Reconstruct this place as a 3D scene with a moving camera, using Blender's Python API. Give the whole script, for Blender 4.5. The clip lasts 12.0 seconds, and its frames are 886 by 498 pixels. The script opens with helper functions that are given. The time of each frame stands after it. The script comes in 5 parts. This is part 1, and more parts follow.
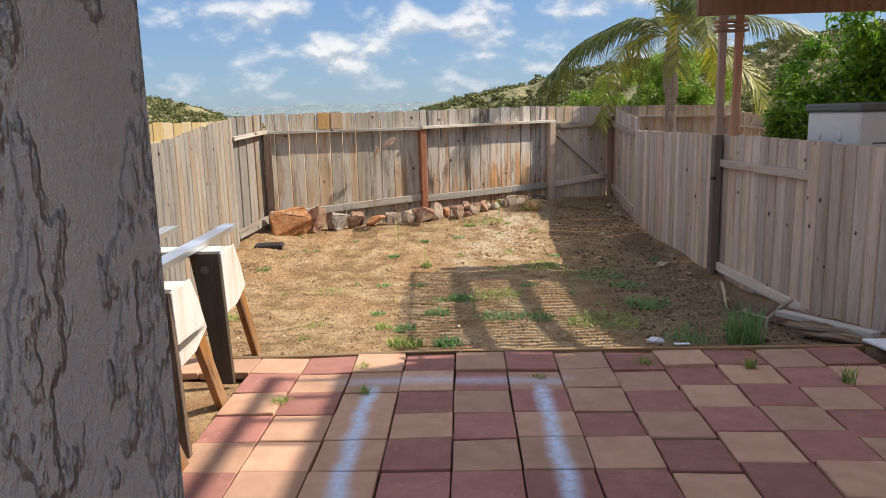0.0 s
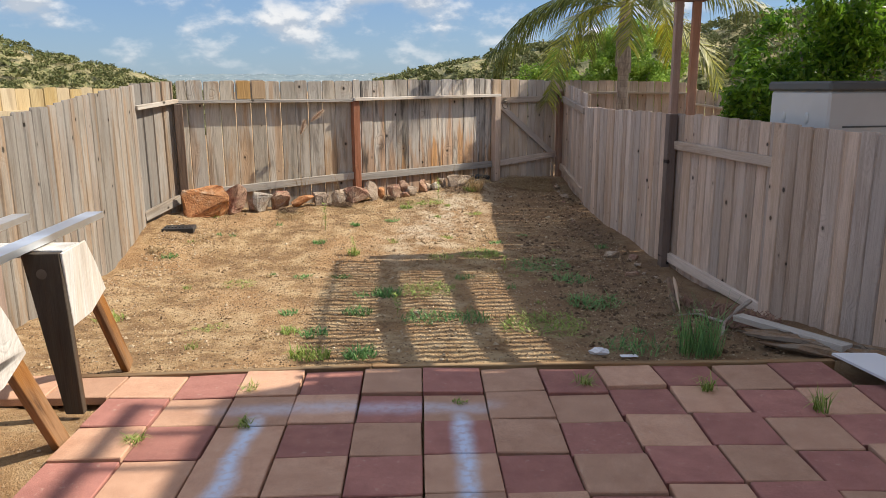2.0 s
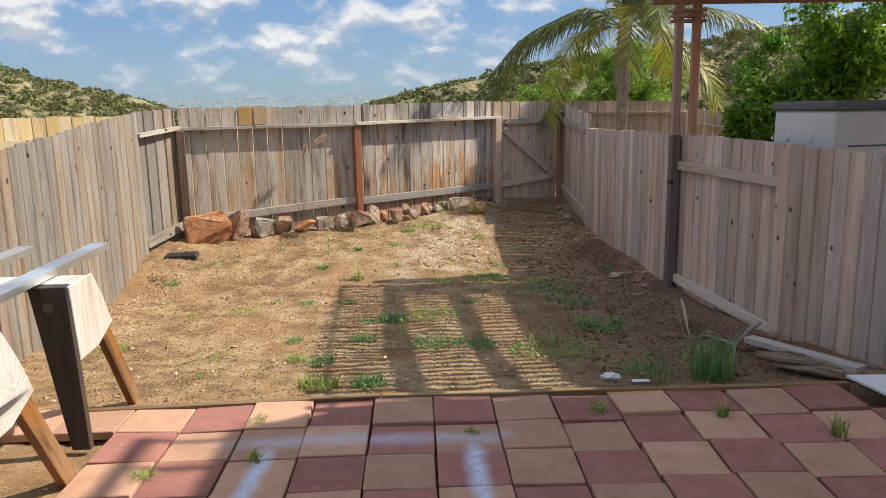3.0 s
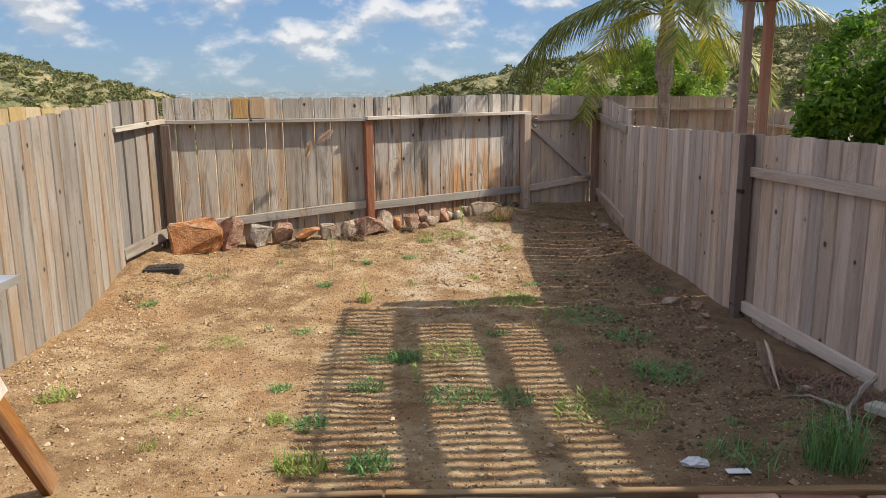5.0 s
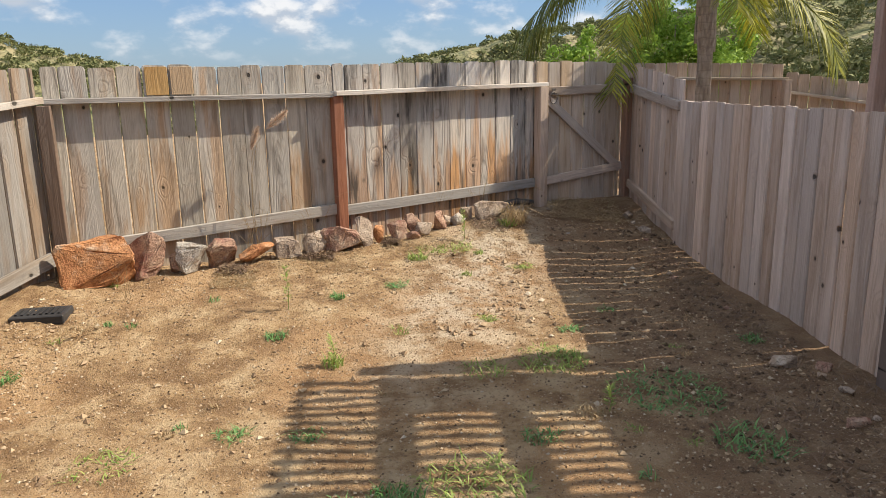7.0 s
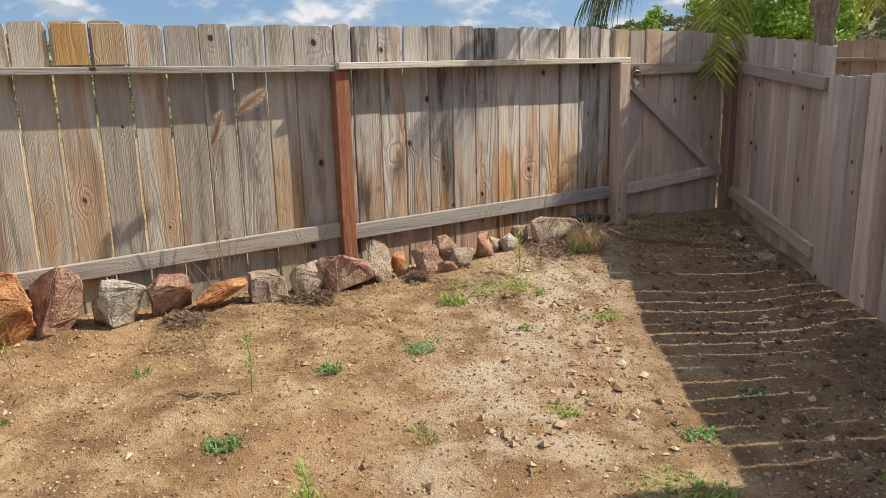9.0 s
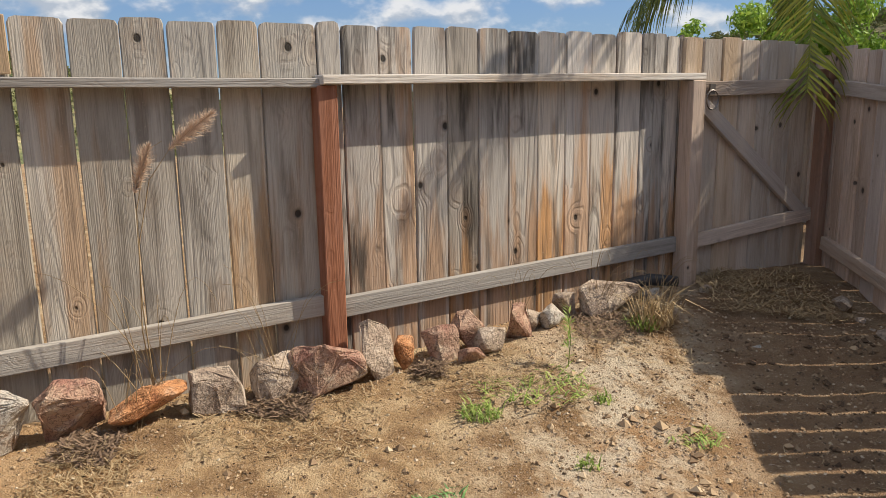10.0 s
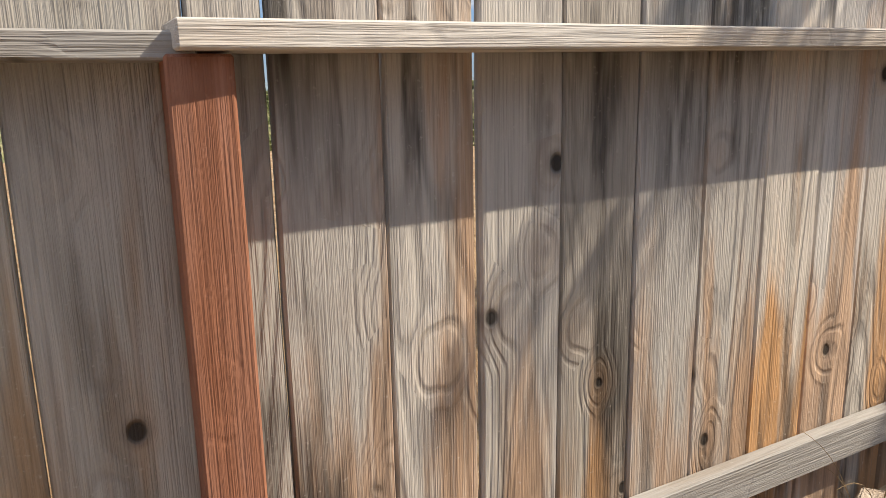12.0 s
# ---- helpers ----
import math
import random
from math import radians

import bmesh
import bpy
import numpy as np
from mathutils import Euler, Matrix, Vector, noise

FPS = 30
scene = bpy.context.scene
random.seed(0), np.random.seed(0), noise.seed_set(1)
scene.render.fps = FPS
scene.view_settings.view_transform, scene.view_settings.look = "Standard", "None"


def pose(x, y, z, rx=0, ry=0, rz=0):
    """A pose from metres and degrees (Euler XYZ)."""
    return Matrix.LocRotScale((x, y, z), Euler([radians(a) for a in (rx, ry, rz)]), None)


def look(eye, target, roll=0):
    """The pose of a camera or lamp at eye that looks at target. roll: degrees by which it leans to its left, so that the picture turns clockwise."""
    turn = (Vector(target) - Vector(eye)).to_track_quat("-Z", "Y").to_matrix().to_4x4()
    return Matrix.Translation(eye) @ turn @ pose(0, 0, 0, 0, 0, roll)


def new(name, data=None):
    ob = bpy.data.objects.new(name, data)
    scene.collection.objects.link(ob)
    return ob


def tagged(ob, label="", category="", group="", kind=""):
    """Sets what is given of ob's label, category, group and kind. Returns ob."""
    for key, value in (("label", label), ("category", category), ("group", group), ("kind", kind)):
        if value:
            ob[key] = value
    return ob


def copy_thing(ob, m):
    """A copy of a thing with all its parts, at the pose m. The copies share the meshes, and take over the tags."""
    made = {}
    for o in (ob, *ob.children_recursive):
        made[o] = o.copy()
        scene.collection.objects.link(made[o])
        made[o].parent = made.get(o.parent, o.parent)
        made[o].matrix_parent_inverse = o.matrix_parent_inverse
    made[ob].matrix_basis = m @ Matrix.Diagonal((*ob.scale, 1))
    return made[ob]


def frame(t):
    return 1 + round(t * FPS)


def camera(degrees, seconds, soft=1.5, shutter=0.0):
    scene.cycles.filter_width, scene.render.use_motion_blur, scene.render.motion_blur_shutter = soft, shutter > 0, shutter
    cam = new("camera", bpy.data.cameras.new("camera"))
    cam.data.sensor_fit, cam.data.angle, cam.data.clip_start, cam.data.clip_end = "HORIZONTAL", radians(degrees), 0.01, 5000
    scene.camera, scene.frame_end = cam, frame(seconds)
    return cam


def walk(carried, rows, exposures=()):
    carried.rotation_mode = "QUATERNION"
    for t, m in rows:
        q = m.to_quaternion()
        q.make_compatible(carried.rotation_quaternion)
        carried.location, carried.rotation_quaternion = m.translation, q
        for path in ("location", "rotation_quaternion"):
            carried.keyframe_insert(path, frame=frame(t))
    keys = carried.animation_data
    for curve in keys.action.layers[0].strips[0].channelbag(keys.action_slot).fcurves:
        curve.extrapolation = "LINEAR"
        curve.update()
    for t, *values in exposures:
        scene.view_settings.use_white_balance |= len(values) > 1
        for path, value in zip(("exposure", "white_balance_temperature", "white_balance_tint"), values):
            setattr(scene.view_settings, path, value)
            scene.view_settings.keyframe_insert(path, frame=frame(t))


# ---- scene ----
cam = camera(62.0, 12.0, 0.8)
PATH = [
    (0, (-0.066, -0.352, 1.51), (-0.129, 1.614, 1.152), -1.5),
    (0.5, (-0.084, -0.023, 1.508), (-0.097, 1.938, 1.117), -1.3),
    (1, (0.089, 0.321, 1.496), (0.105, 2.278, 1.081), -0.8),
    (1.5, (0.133, 0.41, 1.469), (0.178, 2.362, 1.033), -0.4),
    (2, (0.159, 0.416, 1.495), (0.22, 2.368, 1.065), -0.3),
    (2.5, (0.143, 0.448, 1.517), (0.216, 2.405, 1.11), -0.7),
    (3, (0.108, 0.455, 1.524), (0.173, 2.418, 1.147), -1.1),
    (3.5, (0.094, 0.489, 1.524), (0.134, 2.456, 1.164), -1.2),
    (3.7, (0.11, 0.57, 1.515), (0.139, 2.538, 1.157), -1.2),
    (5.3, (0.099, 1.862, 1.495), (0.122, 3.822, 1.098), -0.5),
    (5.5, (0.098, 2.059, 1.501), (0.132, 4.018, 1.098), -0.5),
    (6, (0.043, 2.574, 1.499), (0.112, 4.53, 1.084), -0.7),
    (6.5, (0.055, 3.133, 1.49), (0.141, 5.083, 1.053), -0.8),
    (7, (-0.008, 3.641, 1.47), (0.062, 5.587, 1.013), -1.0),
    (7.2, (-0.023, 3.811, 1.492), (0.034, 5.756, 1.029), -1.0),
    (8.8, (0.015, 5.197, 1.261), (-0.014, 7.145, 0.811), -1.4),
    (9, (-0.005, 5.45, 1.242), (-0.031, 7.401, 0.802), -1.4),
    (9.5, (-0.05, 6.068, 1.227), (-0.078, 8.026, 0.823), -1.3),
    (10, (-0.094, 6.705, 1.252), (-0.133, 8.666, 0.861), -0.9),
    (10.5, (-0.169, 7.318, 1.262), (-0.226, 9.274, 0.85), -0.8),
    (11, (-0.172, 7.886, 1.263), (-0.247, 9.833, 0.81), -0.6),
    (11.5, (-0.207, 8.379, 1.239), (-0.352, 10.32, 0.779), -1.0),
    (12, (-0.221, 8.829, 1.272), (-0.412, 10.776, 0.855), -1.2),
]
walk(cam, [(t, look(eye, target, roll)) for t, eye, target, roll in PATH],
     [(0, 0.58), (3.5, 0.48), (5.5, 0.48), (7, 0.58), (9, 0.46), (10.5, 0.38), (11.2, 0.44), (12, 0.60)])

# ---- world and sun ----
# The sun travels along this way: from the east side, a little ahead.
SUN_WAY = Vector((-2.0, -0.34, -2.0)).normalized()
elev = math.asin(-SUN_WAY.z)
world = bpy.data.worlds.new("sky")
scene.world = world
world.use_nodes = True
wn, wl = world.node_tree.nodes, world.node_tree.links
wn.clear()
w_out = wn.new("ShaderNodeOutputWorld")
w_bg = wn.new("ShaderNodeBackground")
w_bg.inputs["Strength"].default_value = 0.11
w_sky = wn.new("ShaderNodeTexSky")
w_sky.sky_type = "NISHITA"
w_sky.sun_disc = False
w_sky.sun_elevation = elev
w_sky.sun_rotation = math.atan2(-SUN_WAY.x, -SUN_WAY.y)
w_sky.altitude = 100
w_sky.dust_density = 0.6
# broken fair-weather clouds over the sky, flattened towards the horizon
w_co = wn.new("ShaderNodeTexCoord")
w_sep = wn.new("ShaderNodeSeparateXYZ")
wl.new(w_co.outputs["Generated"], w_sep.inputs[0])


def wmath(op, a, b=None, clamp=False):
    n = wn.new("ShaderNodeMath")
    n.operation, n.use_clamp = op, clamp
    for k, v in enumerate((a, b)):
        if v is None:
            continue
        if isinstance(v, (int, float)):
            n.inputs[k].default_value = v
        else:
            wl.new(v, n.inputs[k])
    return n.outputs[0]


high = wmath("ADD", wmath("MAXIMUM", w_sep.outputs[2], 0.0), 0.52)
w_comb = wn.new("ShaderNodeCombineXYZ")
wl.new(wmath("DIVIDE", w_sep.outputs[0], high), w_comb.inputs[0])
wl.new(wmath("DIVIDE", w_sep.outputs[1], high), w_comb.inputs[1])
w_noise = wn.new("ShaderNodeTexNoise")
w_noise.inputs["Scale"].default_value = 6.0
w_noise.inputs["Detail"].default_value = 8
w_noise.inputs["Roughness"].default_value = 0.52
wl.new(w_comb.outputs[0], w_noise.inputs["Vector"])
w_ramp = wn.new("ShaderNodeMapRange")
w_ramp.interpolation_type = "SMOOTHSTEP"
w_ramp.inputs["From Min"].default_value, w_ramp.inputs["From Max"].default_value = 0.46, 0.64
wl.new(w_noise.outputs[0], w_ramp.inputs[0])
w_fade = wmath("MULTIPLY", w_ramp.outputs[0], wmath("MULTIPLY", wmath("MAXIMUM", w_sep.outputs[2], 0.0), 14.0, True))
w_fade = wmath("MULTIPLY", w_fade, 0.85)
# extra grey-white cover overhead, out of view, added to lift and whiten fill light
w_fill_cover = wn.new("ShaderNodeMapRange")
w_fill_cover.interpolation_type = "SMOOTHSTEP"
for k, v in zip((1, 2, 3, 4), (0.28, 0.6, 0.0, 0.62)):
    w_fill_cover.inputs[k].default_value = v
wl.new(w_sep.outputs[2], w_fill_cover.inputs[0])
w_fade = wmath("MAXIMUM", w_fade, w_fill_cover.outputs[0])
w_mix = wn.new("ShaderNodeMixRGB")
# each cloud is bright where it is thick and grey towards its edge and foot
w_body = wn.new("ShaderNodeMixRGB")
w_body.inputs["Color1"].default_value = (3.5, 3.8, 4.25, 1)
w_body.inputs["Color2"].default_value = (6.2, 6.1, 6.0, 1)
w_lift = wn.new("ShaderNodeVectorMath")
w_lift.operation = "SCALE"
w_lift.inputs["Scale"].default_value = 0.985
wl.new(w_comb.outputs[0], w_lift.inputs[0])
w_upper = wn.new("ShaderNodeTexNoise")
w_upper.inputs["Scale"].default_value = 6.0
w_upper.inputs["Detail"].default_value = 5
wl.new(w_lift.outputs[0], w_upper.inputs["Vector"])
w_light = wmath("MULTIPLY", wmath("ADD", wmath("SUBTRACT", w_noise.outputs[0], w_upper.outputs[0]), 0.035), 14.0, True)
wl.new(w_light, w_body.inputs["Fac"])
wl.new(w_body.outputs[0], w_mix.inputs["Color2"])
wl.new(w_fade, w_mix.inputs["Fac"])
w_tint = wn.new("ShaderNodeMixRGB")
w_tint.blend_type = "MULTIPLY"
w_tint.inputs["Fac"].default_value = 1.0
w_tint.inputs["Color2"].default_value = (0.46, 0.56, 0.72, 1)
wl.new(w_sky.outputs[0], w_tint.inputs["Color1"])
w_blue = wn.new("ShaderNodeMixRGB")
w_blue.inputs["Color1"].default_value = (2.3, 3.2, 4.1, 1)
w_blue.inputs["Color2"].default_value = (0.9, 2.1, 4.6, 1)
wl.new(wmath("MULTIPLY", wmath("MAXIMUM", w_sep.outputs[2], 0.0), 4.0, True), w_blue.inputs["Fac"])
w_both = wn.new("ShaderNodeMixRGB")
w_both.inputs["Fac"].default_value = 0.6
wl.new(w_tint.outputs[0], w_both.inputs["Color1"])
wl.new(w_blue.outputs[0], w_both.inputs["Color2"])
wl.new(w_both.outputs[0], w_mix.inputs["Color1"])
# the overhead sky, out of view, is brightened further to lift the shade
w_high = wn.new("ShaderNodeMapRange")
w_high.interpolation_type = "SMOOTHSTEP"
for k, v in zip((1, 2, 3, 4), (0.25, 0.6, 1.0, 1.2)):
    w_high.inputs[k].default_value = v
wl.new(w_sep.outputs[2], w_high.inputs[0])
w_gain = wn.new("ShaderNodeVectorMath")
w_gain.operation = "SCALE"
wl.new(w_mix.outputs[0], w_gain.inputs[0])
wl.new(w_high.outputs[0], w_gain.inputs["Scale"])
wl.new(w_gain.outputs[0], w_bg.inputs["Color"])
wl.new(w_bg.outputs[0], w_out.inputs[0])

sun = new("sun", bpy.data.lights.new("sun", "SUN"))
sun.data.energy, sun.data.angle, sun.data.color = 5.0, radians(0.5), (1.0, 0.895, 0.74)
sun.rotation_euler = SUN_WAY.to_track_quat("-Z", "Y").to_euler()


# ---- materials ----
class Mat:
    """A small builder for node materials."""

    def __init__(self, name, rough=0.8, metal=0.0):
        self.m = bpy.data.materials.new(name)
        self.m.use_nodes = True
        self.t = self.m.node_tree
        self.p = self.t.nodes["Principled BSDF"]
        self.p.inputs["Roughness"].default_value = rough
        self.p.inputs["Metallic"].default_value = metal
        self.p.inputs["Specular IOR Level"].default_value = 0.3

    def put(self, sock, v):
        if isinstance(v, bpy.types.NodeSocket):
            self.t.links.new(v, sock)
        elif isinstance(v, tuple) and len(v) == 3 and sock.type == "RGBA":
            sock.default_value = (*v, 1)
        else:
            sock.default_value = v

    def node(self, kind, **ins):
        n = self.t.nodes.new(kind)
        for k, v in ins.items():
            self.put(n.inputs[k.replace("_", " ")], v)
        return n

    def math(self, op, a, b=0.0, clamp=False):
        n = self.t.nodes.new("ShaderNodeMath")
        n.operation, n.use_clamp = op, clamp
        self.put(n.inputs[0], a)
        self.put(n.inputs[1], b)
        return n.outputs[0]

    def coords(self, which="Object"):
        return self.t.nodes.new("ShaderNodeTexCoord").outputs[which]

    def world_pos(self):
        return self.t.nodes.new("ShaderNodeNewGeometry").outputs["Position"]

    def rand(self):
        return self.t.nodes.new("ShaderNodeObjectInfo").outputs["Random"]

    def island(self):
        return self.t.nodes.new("ShaderNodeNewGeometry").outputs["Random Per Island"]

    def mapped(self, vec, scale=(1, 1, 1), loc=None):
        n = self.t.nodes.new("ShaderNodeVectorMath")
        n.operation = "MULTIPLY"
        self.put(n.inputs[0], vec)
        n.inputs[1].default_value = scale
        out = n.outputs[0]
        if loc is not None:
            a = self.t.nodes.new("ShaderNodeVectorMath")
            a.operation = "ADD"
            self.put(a.inputs[0], out)
            self.put(a.inputs[1], loc)
            out = a.outputs[0]
        return out

    def noise(self, vec, scale, detail=3, rough=0.5):
        n = self.node("ShaderNodeTexNoise", Vector=vec, Scale=scale, Detail=detail, Roughness=rough)
        return n.outputs[0]

    def step(self, v, lo, hi, a=0.0, b=1.0):
        n = self.t.nodes.new("ShaderNodeMapRange")
        n.interpolation_type = "SMOOTHSTEP"
        self.put(n.inputs[0], v)
        for k, x in zip((1, 2, 3, 4), (lo, hi, a, b)):
            n.inputs[k].default_value = x
        return n.outputs[0]

    def mix(self, fac, a, b, mode="MIX"):
        n = self.t.nodes.new("ShaderNodeMixRGB")
        n.blend_type = mode
        self.put(n.inputs[0], fac)
        self.put(n.inputs[1], a)
        self.put(n.inputs[2], b)
        return n.outputs[0]

    def ramp(self, v, *stops):
        n = self.t.nodes.new("ShaderNodeValToRGB")
        self.put(n.inputs[0], v)
        e = n.color_ramp.elements
        while len(e) < len(stops):
            e.new(0.5)
        for el, (at, col) in zip(e, stops):
            el.position, el.color = at, (*col, 1)
        return n.outputs[0]

    def offset(self, amount=40.0):
        """A shift of the pattern that differs from thing to thing."""
        n = self.t.nodes.new("ShaderNodeCombineXYZ")
        r = self.rand()
        self.put(n.inputs[0], self.math("MULTIPLY", r, amount))
        self.put(n.inputs[1], self.math("MULTIPLY", r, amount * 0.37))
        self.put(n.inputs[2], self.math("MULTIPLY", r, amount * 1.7))
        return n.outputs[0]

    def done(self, color=None, bump=None, strength=0.3, distance=0.01, rough=None):
        if color is not None:
            self.put(self.p.inputs["Base Color"], color)
        if rough is not None:
            self.put(self.p.inputs["Roughness"], rough)
        if bump is not None:
            n = self.node("ShaderNodeBump", Strength=strength, Distance=distance, Height=bump)
            self.t.links.new(n.outputs[0], self.p.inputs["Normal"])
        return self.m


def old_wood(name, grey, brown, dark, brownish=0.5, along="z", rough=0.85, low=0.0, vary=0.3, streaks=0.6, lines_at=0.17):
    """Weathered board: soft cathedral grain along its length, long dark and warm streaks, silvered wear, round knots.
    low: how much browner the less weathered lower part is. streaks: how strong the long stains are."""
    m = Mat(name, rough)
    co = m.coords()
    off = m.offset()
    fine_way = {"z": (1, 1, 0.018), "x": (0.018, 1, 1), "y": (1, 0.018, 1)}[along]
    mid_way = {"z": (1, 1, 0.11), "x": (0.11, 1, 1), "y": (1, 0.11, 1)}[along]
    mid = m.mapped(co, mid_way, off)
    lines = m.mapped(co, fine_way, off)
    # knots: round, dark hearts with paler rims, in a few of the cells
    vor = m.t.nodes.new("ShaderNodeTexVoronoi")
    vor.voronoi_dimensions = "3D"
    m.put(vor.inputs["Vector"], m.mapped(co, {"z": (1, 0.05, 0.8), "x": (0.8, 0.05, 1), "y": (1, 0.8, 1)}[along], off))
    vor.inputs["Scale"].default_value = 7.0
    cell = m.t.nodes.new("ShaderNodeSeparateXYZ")
    m.put(cell.inputs[0], vor.outputs["Color"])
    there = m.step(cell.outputs[0], 0.34, 0.38)
    size = m.step(cell.outputs[1], 0.0, 1.0, 0.7, 1.7)
    reach = m.math("DIVIDE", vor.outputs["Distance"], size)
    knot = m.math("MULTIPLY", m.step(reach, 0.045, 0.075, 1.0, 0.0), there)
    rim = m.math("MULTIPLY", m.math("SUBTRACT", m.step(reach, 0.06, 0.12, 1.0, 0.0), knot, True), there)
    swirl = m.math("MULTIPLY", m.step(reach, 0.05, 0.40, 1.0, 0.0), there)
    wave = m.math("ADD", m.noise(mid, 4.5, 2, 0.4), m.math("MULTIPLY", swirl, 0.10))
    loops = m.math("ABSOLUTE", m.math("SUBTRACT", m.math("FRACT", m.math("MULTIPLY", wave, 20.0)), 0.5))
    grain = m.math("MULTIPLY", m.step(loops, 0.04, 0.30, 1.0, 0.0), m.step(m.noise(mid, 7.0, 2), 0.38, 0.62, 0.15, 1.0))
    fine = m.noise(lines, 260.0, 3, 0.6)
    broad = m.noise(mid, 9.0, 4, 0.6)
    where = broad
    if low:
        sep = m.t.nodes.new("ShaderNodeSeparateXYZ")
        m.put(sep.inputs[0], co)
        where = m.math("ADD", broad, m.step(sep.outputs[2], 0.35, 1.15, low, -low))
    where = m.math("ADD", where, m.step(m.rand(), 0.0, 1.0, -0.05, 0.05))
    col = m.mix(m.step(where, 0.43 + 0.2 * (0.5 - brownish), 0.60 + 0.2 * (0.5 - brownish)), grey, brown)
    stain = m.noise(m.mapped(co, mid_way, m.mapped(off, (2.1, 2.1, 2.1))), 15.0, 4, 0.6)
    patch = m.noise(m.mapped(co, mid_way, m.mapped(off, (1.3, 1.3, 1.3))), 5.0, 3, 0.6)
    col = m.mix(m.math("MULTIPLY", m.step(stain, 0.46, 0.66), m.step(patch, 0.36, 0.60, 0.25 * streaks, streaks)), col, dark)
    col = m.mix(m.math("MULTIPLY", grain, lines_at), col, dark)
    col = m.mix(m.step(fine, 0.46, 0.70, 0.0, 0.26), col, tuple(0.75 * c for c in dark))
    pale = m.noise(lines, 70.0, 4, 0.7)
    col = m.mix(m.step(pale, 0.54, 0.72, 0.0, 0.30), col, tuple(min(1, 1.5 * c) for c in grey))
    speck = m.noise(co, 85.0, 3, 0.7)
    col = m.mix(m.step(speck, 0.60, 0.72, 0.0, 0.25), col, tuple(min(1, 1.5 * c) for c in grey))
    col = m.mix(m.math("MULTIPLY", swirl, 0.22), col, brown)
    col = m.mix(m.math("MULTIPLY", rim, 0.45), col, dark)
    col = m.mix(m.math("MULTIPLY", knot, 0.92), col, tuple(0.22 * c for c in dark))
    n = m.t.nodes.new("ShaderNodeHueSaturation")
    m.put(n.inputs["Color"], col)
    m.put(n.inputs["Value"], m.step(m.rand(), 0.0, 1.0, 1.0 - vary * 1.1, 1.0 + vary * 0.85))
    m.put(n.inputs["Saturation"], m.step(m.noise(off, 3.0, 0), 0.3, 0.7, 0.8, 1.2))
    h = m.math("ADD", m.math("MULTIPLY", fine, 0.5), m.math("SUBTRACT", m.math("MULTIPLY", grain, -1.2 * lines_at), m.math("MULTIPLY", knot, 0.8)))
    return m.done(n.outputs[0], h, 1.0, 0.007)


M_BACK = old_wood("back_boards", (0.48, 0.435, 0.37), (0.42, 0.30, 0.20), (0.09, 0.07, 0.052), 0.15, low=0.05, vary=0.18, streaks=0.6)
M_STAINED = old_wood("stained_back_boards", (0.54, 0.49, 0.43), (0.50, 0.31, 0.18), (0.06, 0.05, 0.042), 0.38, low=0.08, vary=0.28, streaks=0.92, lines_at=0.26)
M_GATE = old_wood("gate_boards", (0.57, 0.475, 0.38), (0.50, 0.385, 0.28), (0.33, 0.25, 0.18), 0.4, vary=0.12)
M_SIDE = old_wood("side_boards", (0.60, 0.49, 0.41), (0.49, 0.38, 0.30), (0.25, 0.19, 0.15), 0.4, vary=0.19, streaks=0.25)
M_LEFT = old_wood("left_boards", (0.285, 0.265, 0.24), (0.26, 0.20, 0.15), (0.12, 0.10, 0.08), 0.35, vary=0.16)
M_YELLOW = old_wood("newer_boards", (0.50, 0.40, 0.235), (0.48, 0.36, 0.19), (0.30, 0.22, 0.12), 0.5, vary=0.12)
M_PATCH = old_wood("patch_boards", (0.47, 0.315, 0.165), (0.45, 0.285, 0.14), (0.34, 0.21, 0.10), 0.6, vary=0.04)
M_RAIL = old_wood("rail_wood", (0.50, 0.465, 0.42), (0.42, 0.35, 0.28), (0.20, 0.17, 0.14), 0.25, "x", lines_at=0.10)
M_SRAIL = old_wood("side_rail_wood", (0.58, 0.48, 0.40), (0.50, 0.39, 0.31), (0.27, 0.21, 0.165), 0.4, "x")
M_RED = old_wood("redwood_post", (0.36, 0.205, 0.155), (0.32, 0.165, 0.115), (0.17, 0.075, 0.05), 0.5, lines_at=0.4)
M_POST = old_wood("post_wood", (0.20, 0.145, 0.11), (0.17, 0.11, 0.075), (0.08, 0.055, 0.04), 0.5)
M_DARKPOST = old_wood("dark_post_wood", (0.28, 0.20, 0.16), (0.27, 0.17, 0.125), (0.14, 0.10, 0.08), 0.5)
M_COVER = old_wood("cover_wood", (0.42, 0.28, 0.21), (0.38, 0.23, 0.165), (0.22, 0.135, 0.10), 0.5)
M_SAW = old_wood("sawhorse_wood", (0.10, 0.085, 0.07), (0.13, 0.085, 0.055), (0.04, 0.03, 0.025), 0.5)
M_LEG = old_wood("leg_wood", (0.26, 0.17, 0.11), (0.24, 0.125, 0.06), (0.075, 0.045, 0.03), 0.5, streaks=0.9)
M_PLY = old_wood("plywood", (0.60, 0.595, 0.58), (0.54, 0.50, 0.45), (0.30, 0.27, 0.24), 0.2, vary=0.1, streaks=0.5)
M_LOG = old_wood("rotten_wood", (0.27, 0.215, 0.165), (0.24, 0.16, 0.105), (0.12, 0.085, 0.06), 0.5, "x")
M_EDGE = old_wood("edging_wood", (0.27, 0.20, 0.13), (0.22, 0.14, 0.085), (0.10, 0.07, 0.045), 0.5, "x")


